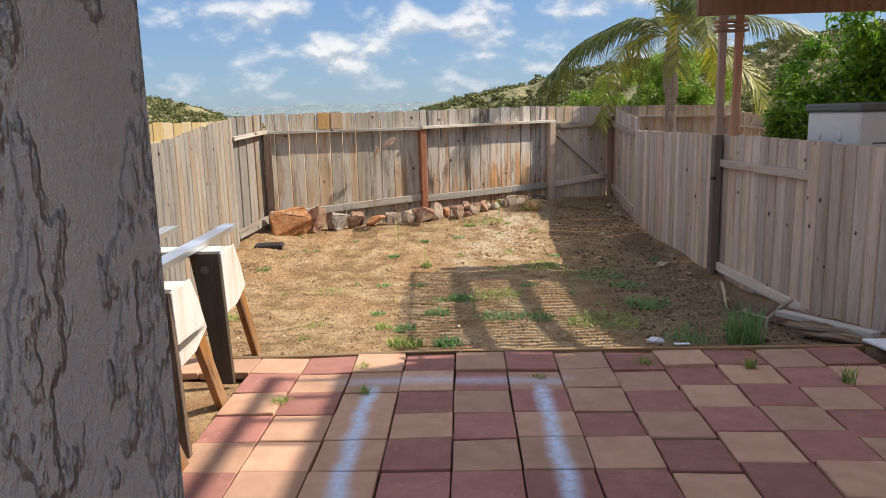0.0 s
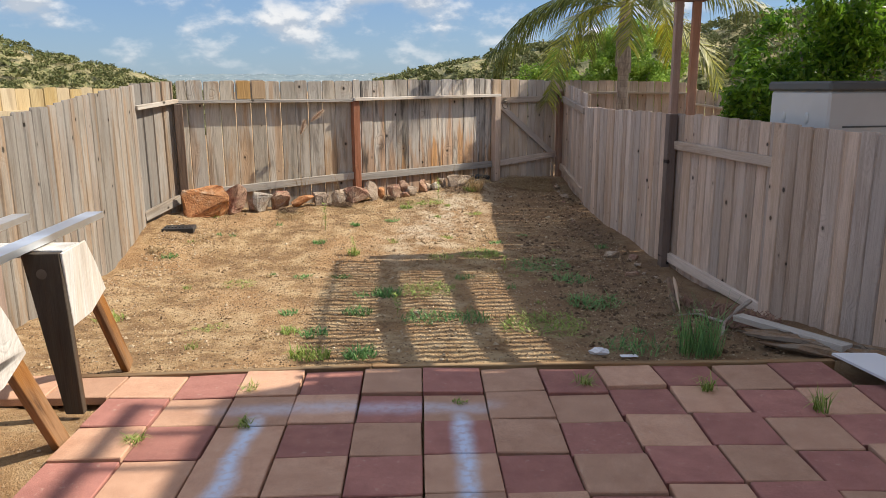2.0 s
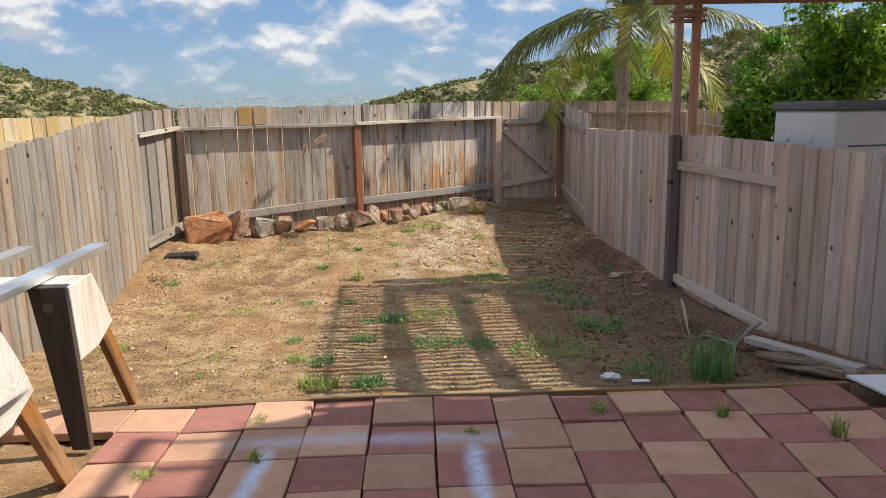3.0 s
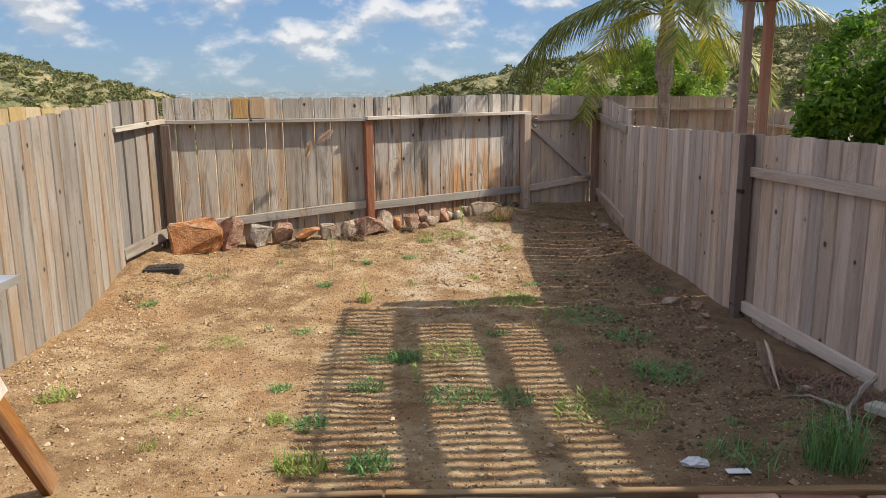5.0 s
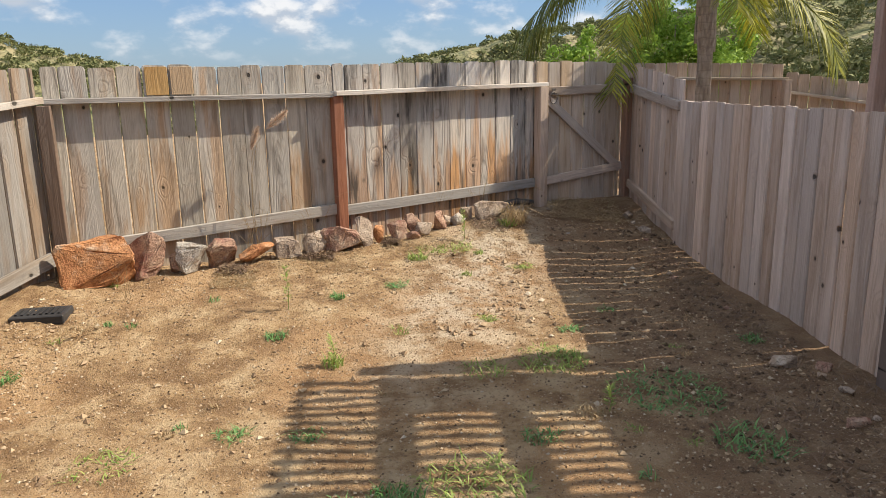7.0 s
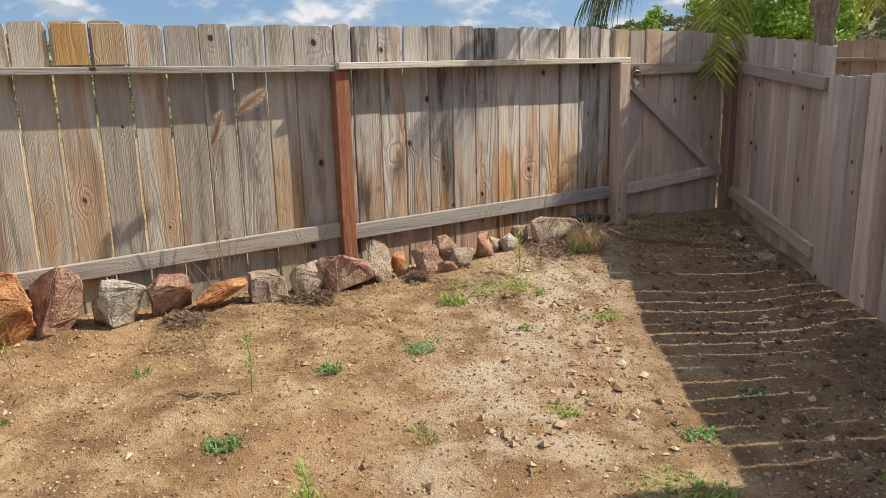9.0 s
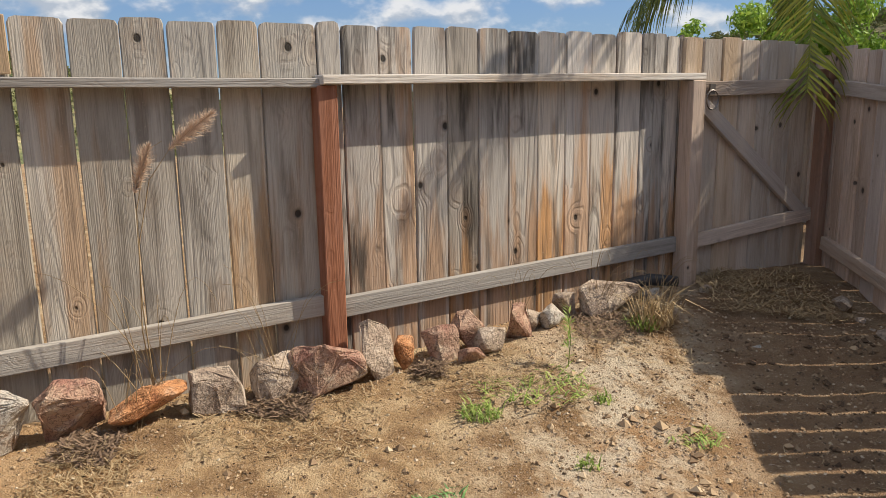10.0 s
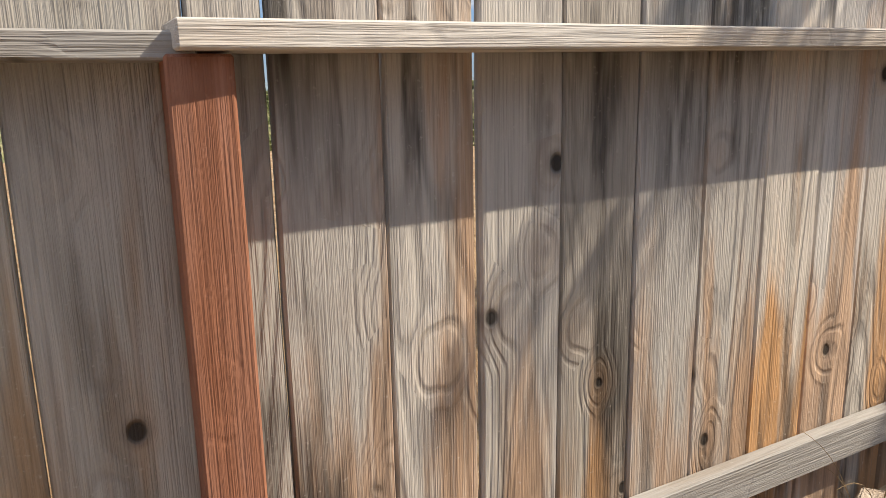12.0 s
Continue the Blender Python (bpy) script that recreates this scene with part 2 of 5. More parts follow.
def paver_material():
    m = Mat("concrete_paver", 0.88)
    co, off = m.coords(), m.offset()
    at = m.mapped(co, (1, 1, 1), off)
    n1, n2, n3 = m.noise(at, 9.0, 4, 0.6), m.noise(at, 260.0, 2, 0.7), m.noise(at, 38.0, 3, 0.6)
    att = m.t.nodes.new("ShaderNodeAttribute")
    att.attribute_type, att.attribute_name = "OBJECT", "red"
    tan = m.ramp(n1, (0.3, (0.50, 0.29, 0.195)), (0.7, (0.62, 0.385, 0.265)))
    red = m.ramp(n1, (0.3, (0.33, 0.14, 0.12)), (0.7, (0.45, 0.205, 0.17)))
    col = m.mix(att.outputs["Fac"], tan, red)
    col = m.mix(m.step(n2, 0.35, 0.75, 0.0, 0.55), col, (0.16, 0.09, 0.075))
    col = m.mix(m.step(n3, 0.6, 0.75, 0.0, 0.35), col, (0.55, 0.42, 0.34))
    v = m.t.nodes.new("ShaderNodeHueSaturation")
    m.put(v.inputs["Color"], col)
    m.put(v.inputs["Value"], m.step(m.rand(), 0, 1, 0.85, 1.12))
    col = v.outputs[0]
    # pale blue overspray left round a thing that was painted here
    sep = m.t.nodes.new("ShaderNodeSeparateXYZ")
    m.put(sep.inputs[0], m.world_pos())
    x, y = sep.outputs[0], sep.outputs[1]
    wob = m.math("MULTIPLY", m.math("SUBTRACT", m.noise(m.world_pos(), 3.0, 2), 0.5), 0.10)

    def band(v, at, half):
        return m.step(m.math("ABSOLUTE", m.math("SUBTRACT", m.math("ADD", v, wob), at)), 0.0, half, 1.0, 0.0)

    side = m.math("MULTIPLY", m.math("MAXIMUM", band(x, -0.62, 0.075), band(x, 0.335, 0.075)), m.step(y, 3.5, 3.75, 1.0, 0.0))
    top = m.math("MULTIPLY", band(y, 3.70, 0.10), m.math("MULTIPLY", m.step(x, -0.95, -0.6), m.step(x, 0.4, 0.6, 0.75, 0.0)))
    spray = m.math("MULTIPLY", m.math("MAXIMUM", side, m.math("MULTIPLY", top, 0.6)), m.step(m.noise(m.world_pos(), 30.0, 3), 0.25, 0.6, 0.55, 1.0))
    col = m.mix(m.math("MULTIPLY", spray, 0.88), col, (0.60, 0.72, 0.93))
    return m.done(col, m.math("ADD", n2, m.math("MULTIPLY", n3, 0.5)), 0.5, 0.004)


M_PAVER = paver_material()


def dirt_material():
    m = Mat("dry_dirt", 0.97)
    p = m.world_pos()
    big, mid, small, grit = m.noise(p, 0.9, 4), m.noise(p, 4.5, 5, 0.65), m.noise(p, 30.0, 4, 0.7), m.noise(p, 160.0, 3, 0.7)
    col = m.ramp(mid, (0.40, (0.25, 0.148, 0.07)), (0.51, (0.41, 0.27, 0.138)), (0.63, (0.54, 0.395, 0.23)))
    col = m.mix(m.step(big, 0.47, 0.62, 0.0, 0.55), col, (0.44, 0.26, 0.125))
    sep = m.t.nodes.new("ShaderNodeSeparateXYZ")
    m.put(sep.inputs[0], p)
    x, y = sep.outputs[0], sep.outputs[1]
    # pale crust along the middle and near the gate
    dx = m.math("SUBTRACT", x, m.math("MULTIPLY", m.math("SUBTRACT", y, 8.0), 0.28))
    pale = m.math("MULTIPLY", m.step(m.math("ABSOLUTE", m.math("SUBTRACT", dx, 0.15)), 0.1, 0.75, 1.0, 0.0), m.step(y, 6.6, 8.6))
    pale = m.math("MULTIPLY", pale, m.step(mid, 0.38, 0.6))
    col = m.mix(m.math("MULTIPLY", pale, 0.72), col, (0.58, 0.50, 0.385))
    # shade along the side fence, put into the colour as a darker brown
    fence_shade = m.math("MULTIPLY", m.step(m.math("ADD", x, m.math("MULTIPLY", big, 0.8)), 1.1, 1.8), 0.62)
    col = m.mix(fence_shade, col, (0.195, 0.122, 0.074))
    col = m.mix(m.step(small, 0.54, 0.68, 0.0, 0.5), col, (0.17, 0.105, 0.058))
    col = m.mix(m.step(grit, 0.57, 0.68, 0.0, 0.5), col, (0.62, 0.52, 0.40))
    h = m.math("ADD", m.math("MULTIPLY", small, 1.0), m.math("MULTIPLY", grit, 0.5))
    return m.done(col, h, 1.0, 0.032)


M_DIRT = dirt_material()


def stone_material(name, a, b, c):
    m = Mat(name, 0.85)
    at = m.mapped(m.coords(), (1, 1, 1), m.offset())
    n1, n2, n3 = m.noise(at, 8.0, 4, 0.6), m.noise(at, 70.0, 3, 0.7), m.noise(at, 17.0, 3, 0.6)
    col = m.ramp(n1, (0.35, a), (0.52, b), (0.68, c))
    col = m.mix(m.step(n3, 0.50, 0.56, 0, 0.7), col, b)
    crack = m.noise(at, 14.0, 5, 0.75)
    col = m.mix(m.step(m.math("ABSOLUTE", m.math("SUBTRACT", crack, 0.5)), 0.0, 0.03, 0.75, 0.0), col, tuple(0.3 * v for v in a))
    col = m.mix(m.step(n2, 0.55, 0.75, 0, 0.28), col, tuple(0.45 * v for v in a))
    return m.done(col, m.math("ADD", m.math("ADD", n1, crack), m.math("MULTIPLY", n2, 0.5)), 1.0, 0.02)


M_ORANGE = stone_material("orange_stone", (0.36, 0.14, 0.06), (0.52, 0.25, 0.11), (0.50, 0.36, 0.25))
M_ROSE = stone_material("rose_stone", (0.30, 0.15, 0.11), (0.42, 0.27, 0.19), (0.52, 0.41, 0.30))
M_GREYST = stone_material("grey_stone", (0.30, 0.225, 0.17), (0.43, 0.34, 0.26), (0.50, 0.42, 0.34))
M_WHITEST = stone_material("pale_stone", (0.40, 0.33, 0.26), (0.50, 0.46, 0.40), (0.36, 0.25, 0.18))
M_PEBBLE = stone_material("pebble", (0.30, 0.21, 0.15), (0.42, 0.32, 0.23), (0.55, 0.46, 0.36))


def leaf_material(name, a, b, rough=0.5, glow=0.35):
    m = Mat(name, rough)
    col = m.ramp(m.island(), (0.0, a), (1.0, b))
    m.put(m.p.inputs["Base Color"], col)
    tr = m.node("ShaderNodeBsdfTranslucent", Color=col)
    mx = m.t.nodes.new("ShaderNodeMixShader")
    mx.inputs[0].default_value = glow
    out = m.t.nodes["Material Output"]
    m.t.links.new(m.p.outputs[0], mx.inputs[1])
    m.t.links.new(tr.outputs[0], mx.inputs[2])
    m.t.links.new(mx.outputs[0], out.inputs[0])
    return m.m


M_PALM = leaf_material("palm_leaf", (0.055, 0.085, 0.022), (0.22, 0.25, 0.045), 0.45, 0.25)
M_PALM_YELLOW = leaf_material("yellowing_palm_leaf", (0.10, 0.13, 0.02), (0.46, 0.43, 0.04), 0.45, 0.35)
M_FICUS = leaf_material("ficus_leaf", (0.04, 0.12, 0.012), (0.25, 0.45, 0.04), 0.35, 0.4)
M_HEDGE = leaf_material("hedge_leaf", (0.13, 0.25, 0.03), (0.36, 0.50, 0.08))
M_WEED = leaf_material("weed_leaf", (0.15, 0.24, 0.045), (0.42, 0.50, 0.14))
M_DARKWEED = leaf_material("dark_weed_leaf", (0.08, 0.20, 0.07), (0.25, 0.44, 0.15))
M_DRY = leaf_material("dry_grass", (0.30, 0.21, 0.11), (0.50, 0.38, 0.22), 0.7, 0.2)
M_HUSKLEAF = leaf_material("dead_reddish_leaf", (0.14, 0.075, 0.055), (0.30, 0.18, 0.13), 0.9, 0.1)
M_TWIG = leaf_material("dead_twigs", (0.14, 0.09, 0.06), (0.30, 0.21, 0.14), 0.9, 0.05)


def plain(name, color, rough=0.6, metal=0.0, grain=60.0, strength=0.1, vary=0.12):
    m = Mat(name, rough, metal)
    at = m.mapped(m.coords(), (1, 1, 1), m.offset())
    n1, n2 = m.noise(at, grain, 3, 0.6), m.noise(at, grain / 14, 3, 0.6)
    col = m.mix(m.step(n2, 0.3, 0.7, 0, 1), tuple((1 - vary) * c for c in color), tuple(min(1, (1 + vary) * c) for c in color))
    return m.done(col, n1, strength, 0.003, m.step(n2, 0.3, 0.7, max(0.05, rough - 0.08), min(1, rough + 0.08)))


M_STEEL = plain("galvanised_steel", (0.80, 0.84, 0.88), 0.36, 0.9, 40, 0.08)
M_BOX = plain("grey_white_plastic", (0.60, 0.59, 0.56), 0.5, 0, 30, 0.05, 0.06)
M_LID = plain("grey_green_plastic", (0.12, 0.125, 0.12), 0.55, 0, 30, 0.05, 0.08)
M_BLACK = plain("black_plastic", (0.035, 0.035, 0.037), 0.45, 0, 30, 0.1, 0.3)
M_WHITE = plain("white_sheet", (0.75, 0.76, 0.80), 0.5, 0, 20, 0.05, 0.05)
M_IRON = plain("iron", (0.18, 0.16, 0.14), 0.5, 0.8, 60, 0.2, 0.3)
M_HUSK = leaf_material("seed_plume", (0.55, 0.40, 0.29), (0.72, 0.56, 0.42), 0.8, 0.3)


def stucco_material():
    m = Mat("grey_stucco", 0.93)
    p = m.coords()
    n1, n2 = m.noise(p, 90.0, 3, 0.7), m.noise(p, 3.0, 3)
    skip = m.noise(m.mapped(p, (1, 1, 0.6)), 9.0, 5, 0.6)
    lumps = m.math("ADD", m.step(skip, 0.50, 0.56), m.step(skip, 0.60, 0.64, 0.0, 0.6))
    col = m.mix(m.step(n2, 0.3, 0.7), (0.56, 0.55, 0.54), (0.64, 0.63, 0.61))
    return m.done(col, m.math("ADD", m.math("MULTIPLY", lumps, 0.9), m.math("MULTIPLY", n1, 0.35)), 1.0, 0.022)


M_STUCCO = stucco_material()


def trunk_material():
    m = Mat("palm_bark", 0.9)
    co = m.coords()
    sep = m.t.nodes.new("ShaderNodeSeparateXYZ")
    m.put(sep.inputs[0], co)
    ring = m.math("FRACT", m.math("ADD", m.math("MULTIPLY", sep.outputs[2], 11.0), m.noise(co, 6.0, 2)))
    col = m.ramp(m.noise(m.mapped(co, (1, 1, 0.3)), 30.0, 4), (0.3, (0.22, 0.175, 0.14)), (0.7, (0.42, 0.36, 0.30)))
    col = m.mix(m.step(ring, 0.0, 0.22, 0.4, 0.0), col, (0.16, 0.125, 0.10))
    return m.done(col, m.math("ADD", ring, m.noise(co, 50.0, 3)), 0.5, 0.02)


M_TRUNK = trunk_material()


def scrub_material():
    m = Mat("hill_scrub", 0.95)
    p = m.world_pos()
    a, b, c = m.noise(p, 0.045, 5, 0.65), m.noise(p, 0.22, 4, 0.7), m.noise(p, 0.9, 3, 0.7)
    col = m.ramp(b, (0.36, (0.08, 0.10, 0.04)), (0.50, (0.18, 0.18, 0.08)), (0.66, (0.36, 0.30, 0.165)))
    col = m.mix(m.step(a, 0.45, 0.6, 0, 0.6), col, (0.26, 0.22, 0.12))
    col = m.mix(m.step(c, 0.5, 0.7, 0, 0.7), col, (0.035, 0.05, 0.02))
    return m.done(col, b, 1.0, 1.5)


M_SCRUB = scrub_material()


def far_material():
    """Suburb on the far ridge, with the blue-green haze put into its colour."""
    m = Mat("far_ridge", 1.0)
    p = m.world_pos()
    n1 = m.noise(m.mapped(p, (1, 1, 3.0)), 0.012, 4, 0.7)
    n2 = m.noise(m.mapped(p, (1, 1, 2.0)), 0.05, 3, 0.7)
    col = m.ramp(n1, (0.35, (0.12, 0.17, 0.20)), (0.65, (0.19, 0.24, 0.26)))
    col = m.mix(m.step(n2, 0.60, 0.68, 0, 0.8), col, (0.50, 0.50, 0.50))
    return m.done(col)


M_FAR = far_material()


# ---- mesh tools ----
def part(name, bm, material, parent=None, label="", smooth=False):
    """Links a bmesh as one mesh object under a thing."""
    me = bpy.data.meshes.new(name)
    bm.to_mesh(me)
    bm.free()
    me.materials.append(material)
    if smooth:
        me.polygons.foreach_set("use_smooth", [True] * len(me.polygons))
    ob = new(name, me)
    ob.parent = parent
    if label:
        ob["label"] = label
    return ob


def thing(name, label, category, group="", at=(0, 0, 0), turn=0.0):
    ob = new(name)
    ob.empty_display_size = 0.1
    ob.location, ob.rotation_euler = at, (0, 0, turn)
    return tagged(ob, label, category, group)


def add_box(bm, x0, x1, y0, y1, z0, z1, m=None, bevel=0.0):
    vs = [bm.verts.new((x, y, z)) for x in (x0, x1) for y in (y0, y1) for z in (z0, z1)]
    fs = [(0, 1, 3, 2), (4, 6, 7, 5), (0, 4, 5, 1), (2, 3, 7, 6), (0, 2, 6, 4), (1, 5, 7, 3)]
    faces = [bm.faces.new([vs[i] for i in f]) for f in fs]
    if bevel:
        edges = {e for f in faces for e in f.edges}
        out = bmesh.ops.bevel(bm, geom=list(edges), offset=bevel, segments=1, affect="EDGES")
        vs = list({v for f in out["faces"] for v in f.verts})
    if m is not None:
        for v in vs:
            v.co = m @ v.co
    return vs


def box_bm(x0, x1, y0, y1, z0, z1, bevel=0.0):
    bm = bmesh.new()
    add_box(bm, x0, x1, y0, y1, z0, z1, None, bevel)
    return bm


def beam_between(name, a, b, wide, deep, material, parent, label="", bevel=0.003, up=(0, 0, 1)):
    """A squared timber from a to b, built along its own x, so that the grain follows it."""
    a, b = Vector(a), Vector(b)
    x = (b - a).normalized()
    z = Vector(up) - x * x.dot(Vector(up))
    z = z.normalized()
    y = z.cross(x)
    ob = part(name, box_bm(0, (b - a).length, -wide / 2, wide / 2, -deep / 2, deep / 2, bevel), material, parent, label)
    ob.matrix_local = Matrix((x, y, z)).transposed().to_4x4()
    ob.location = a
    return ob


def smooth01(v, a, b):
    t = min(1.0, max(0.0, (v - a) / (b - a)))
    return t * t * (3 - 2 * t)


def ground_z(x, y):
    """Height of the dirt: dished behind the patio, banked up to the slanting fence."""
    s = y - 0.62 * (x + 0.6) * smooth01(y, 6.5, 9.5)
    keys = ((-9, 0), (4.17, -0.01), (4.3, -0.04), (5.5, -0.14), (7.3, -0.18), (8.3, -0.08), (9.0, 0.05), (9.6, 0.16), (10.5, 0.2), (999, 0.2))
    z = 0.0
    for (a, b), (c, d) in zip(keys, keys[1:]):
        if a <= s <= c:
            z = b + (d - b) * (s - a) / (c - a)
    return z - 0.09 * (1 - smooth01(x, -1.0, 1.0)) * smooth01(s, 8.4, 9.6)


def ground_full(x, y):
    z = ground_z(x, y)
    if -3.2 < x < 3.6 and 4.18 < y < 12.5:
        z += 0.018 * noise.noise((x * 2.2, y * 2.2, 0)) + 0.010 * noise.noise((x * 7, y * 7, 3)) + 0.006 * noise.noise((x * 19, y * 19, 5))
        z += 0.05 * smooth01(x, 1.75, 2.3) * smooth01(y, 7.4, 8.2) * (1 - smooth01(y, 10, 11)) - 0.06 * smooth01(x, 2.1, 2.6) * smooth01(y, 5.2, 5.7) * (1 - smooth01(y, 6.8, 7.5)) + 0.05 * smooth01(-x, 2.0, 2.6)
    elif y <= 4.18:
        inside = -2.3 < x < 4.5 and y > -3
        z = -0.055 + 0.006 * noise.noise((x * 9, y * 9, 3)) if inside else -0.05
        if x < -1.3 - 0.55 * smooth01(y, 3.7, 3.9):
            z = -0.022 + 0.012 * noise.noise((x * 6, y * 6, 3)) - 0.02 * smooth01(y, 3.5, 4.1)
    r = math.hypot(x, y - 6)
    if r > 12:
        z -= 14.0 * smooth01(r, 14, 120)
    return z


# ---- the ground, out to the horizon ----
def grid_steps(lo, hi, fine, out_lo, out_hi):
    line = list(np.arange(lo, hi + fine / 2, fine))
    step, v = fine, lo
    while v > out_lo:
        step = min(step * 1.35, 600)
        v -= step
        line.insert(0, v)
    step, v = fine, line[-1]
    while v < out_hi:
        step = min(step * 1.35, 600)
        v += step
        line.append(v)
    return line


def make_ground():
    xs, ys = grid_steps(-3.1, 3.1, 0.045, -6000, 6000), grid_steps(-0.5, 12.2, 0.045, -6000, 7000)
    ys = [y for y in ys]
    verts = [(x, y, ground_full(x, y)) for y in ys for x in xs]
    w = len(xs)
    faces = [(j * w + i, j * w + i + 1, (j + 1) * w + i + 1, (j + 1) * w + i) for j in range(len(ys) - 1) for i in range(w - 1)]
    me = bpy.data.meshes.new("ground")
    me.from_pydata(verts, [], faces)
    me.polygons.foreach_set("use_smooth", [True] * len(me.polygons))
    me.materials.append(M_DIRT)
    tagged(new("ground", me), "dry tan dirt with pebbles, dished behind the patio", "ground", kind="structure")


make_ground()


# ---- hills and the far ridge ----
def profile(az, pts):
    if az <= pts[0][0]:
        return pts[0][1]
    for (a, b), (c, d) in zip(pts, pts[1:]):
        if az <= c:
            return b + (d - b) * (az - a) / (c - a)
    return pts[-1][1]


def hill(name, label, pts, a0, a1, near, far, material, rough, steps=260, kind="structure"):
    """A slope that rises from near to far, with its skyline at the given heights in degrees (azimuth from +y, elevation)."""
    rows = 40
    verts, faces = [], []
    for i in range(steps + 1):
        az = a0 + (a1 - a0) * i / steps
        e = profile(az, pts)
        top = 1.5 + far * math.tan(radians(e))
        for j in range(rows + 1):
            k = j / rows
            r = near + (far - near) * k
            z = -14 + (top + 14) * smooth01(k, 0, 1)
            x, y = r * math.sin(radians(az)), r * math.cos(radians(az))
            z += rough * smooth01(k, 0.15, 0.6) * (noise.noise((x * 0.05, y * 0.05, 1)) + 0.5 * noise.noise((x * 0.17, y * 0.17, 7)) - 0.3)
            verts.append((x, y, z))
    w = rows + 1
    faces = [(i * w + j, i * w + j + 1, (i + 1) * w + j + 1, (i + 1) * w + j) for i in range(steps) for j in range(rows)]
    me = bpy.data.meshes.new(name)
    me.from_pydata(verts, [], faces)
    me.polygons.foreach_set("use_smooth", [True] * len(me.polygons))
    me.materials.append(material)
    return tagged(new(name, me), label, "hill", kind=kind)


HILL_L = [(-75, 4.5), (-40, 4.2), (-31, 3.6), (-28, 3.0), (-26, 2.2), (-24, 1.9), (-21.5, 1.25), (-19.4, 0.65), (-17.9, 0.3), (-14, -1.0)]
HILL_R = [(-6, -0.8), (-3.2, 0.3), (-0.6, 0.95), (2, 1.5), (5, 1.95), (7, 2.55), (9.6, 2.9), (14, 3.3), (18, 3.7), (21.6, 4.0), (23, 4.3), (30, 5.0), (75, 6.0)]
hill("hill", "scrub-covered canyon slope in green and tan", HILL_L, -80, -14, 60, 170, M_SCRUB, 2.2)
hill("hill", "scrub-covered canyon slope rising behind the palm", HILL_R, -6, 75, 50, 150, M_SCRUB, 2.2)
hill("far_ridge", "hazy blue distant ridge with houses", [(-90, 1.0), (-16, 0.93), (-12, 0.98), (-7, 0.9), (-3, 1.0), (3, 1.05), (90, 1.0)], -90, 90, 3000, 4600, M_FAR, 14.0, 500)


def shrub_clumps(name, label, count, az0, az1, pts, near, far, seed):
    """Rounded ragged bushes standing on the slope."""
    rng = random.Random(seed)
    verts, faces = [], []
    for _ in range(count):
        az = rng.uniform(az0, az1)
        k = rng.uniform(0.35, 1.0) ** 0.7
        r = near + (far - near) * k
        top = 1.5 + far * math.tan(radians(profile(az, pts)))
        z = -14 + (top + 14) * smooth01(k, 0, 1)
        x, y = r * math.sin(radians(az)), r * math.cos(radians(az))
        s = rng.uniform(0.5, 1.3) * (1 + 0.7 * (rng.random() < 0.10))
        for _ in range(70):
            d = Vector((rng.gauss(0, 1), rng.gauss(0, 1), rng.gauss(0, 1))).normalized()
            c = Vector((d.x * 0.8, d.y * 0.8, abs(d.z) * 0.75)) * s * rng.uniform(0.6, 1.05) + Vector((x, y, z))
            n = len(verts)
            for _ in range(3):
                verts.append(tuple(c + Vector((rng.gauss(0, 1), rng.gauss(0, 1), rng.gauss(0, 0.9))) * 0.17 * s))
            faces.append((n, n + 1, n + 2))
    me = bpy.data.meshes.new(name)
    me.from_pydata(verts, [], faces)
    me.materials.append(M_SHRUB)
    tagged(new(name, me), label, "shrubs", kind="stuff")


M_SHRUB = leaf_material("shrub_leaf", (0.09, 0.115, 0.04), (0.24, 0.235, 0.10), 0.9, 0.1)
shrub_clumps("hill_shrubs", "olive-green scrub bushes over the slope", 1500, -5, 34, HILL_R, 50, 150, 3)
shrub_clumps("hill_shrubs", "dark green scrub bushes over the slope", 700, -36, -15, HILL_L, 60, 170, 4)


# ---- fences ----
def board_mesh(w, h, thick, ear, seed, groove=0.004):
    """One fence board, its foot at z 0 and its face towards -y; clipped or rounded top corners, edges not quite straight."""
    rng = random.Random(seed)
    n = 5
    left = [(-w / 2 + rng.uniform(-0.0025, 0.0025), h * i / n * (1 - ear / h)) for i in range(n + 1)]
    right = [(w / 2 + rng.uniform(-0.0025, 0.0025), h * i / n * (1 - ear / h)) for i in range(n + 1)]
    top = [(-w / 2 + ear * 0.35, h - ear * 0.2), (-w / 2 + ear * 1.1, h + rng.uniform(-0.003, 0.003)), (w / 2 - ear * 1.1, h + rng.uniform(-0.003, 0.003)), (w / 2 - ear * 0.35, h - ear * 0.2)]
    loop = left + top + right[::-1]
    bm = bmesh.new()
    f = [bm.verts.new((x, 0, z)) for x, z in loop]
    c = [bm.verts.new((x, 0.002 + groove, z)) for x, z in loop]
    for v in f:
        v.co.x *= 1 - 2 * groove / w
    b = [bm.verts.new((x, thick, z)) for x, z in loop]
    bm.faces.new(f)
    bm.faces.new(b[::-1])
    for i in range(len(loop)):
        j = (i + 1) % len(loop)
        bm.faces.new((f[j], f[i], c[i], c[j]))
        bm.faces.new((c[j], c[i], b[i], b[j]))
    return bm


def frame_of(a, b):
    """Local frame of a run of fence: x along it from a to b, y away to the left of the way."""
    d = Vector((b[0] - a[0], b[1] - a[1], 0))
    return Matrix.Translation((a[0], a[1], 0)) @ Matrix.Rotation(math.atan2(d.y, d.x), 4, "Z"), d.length


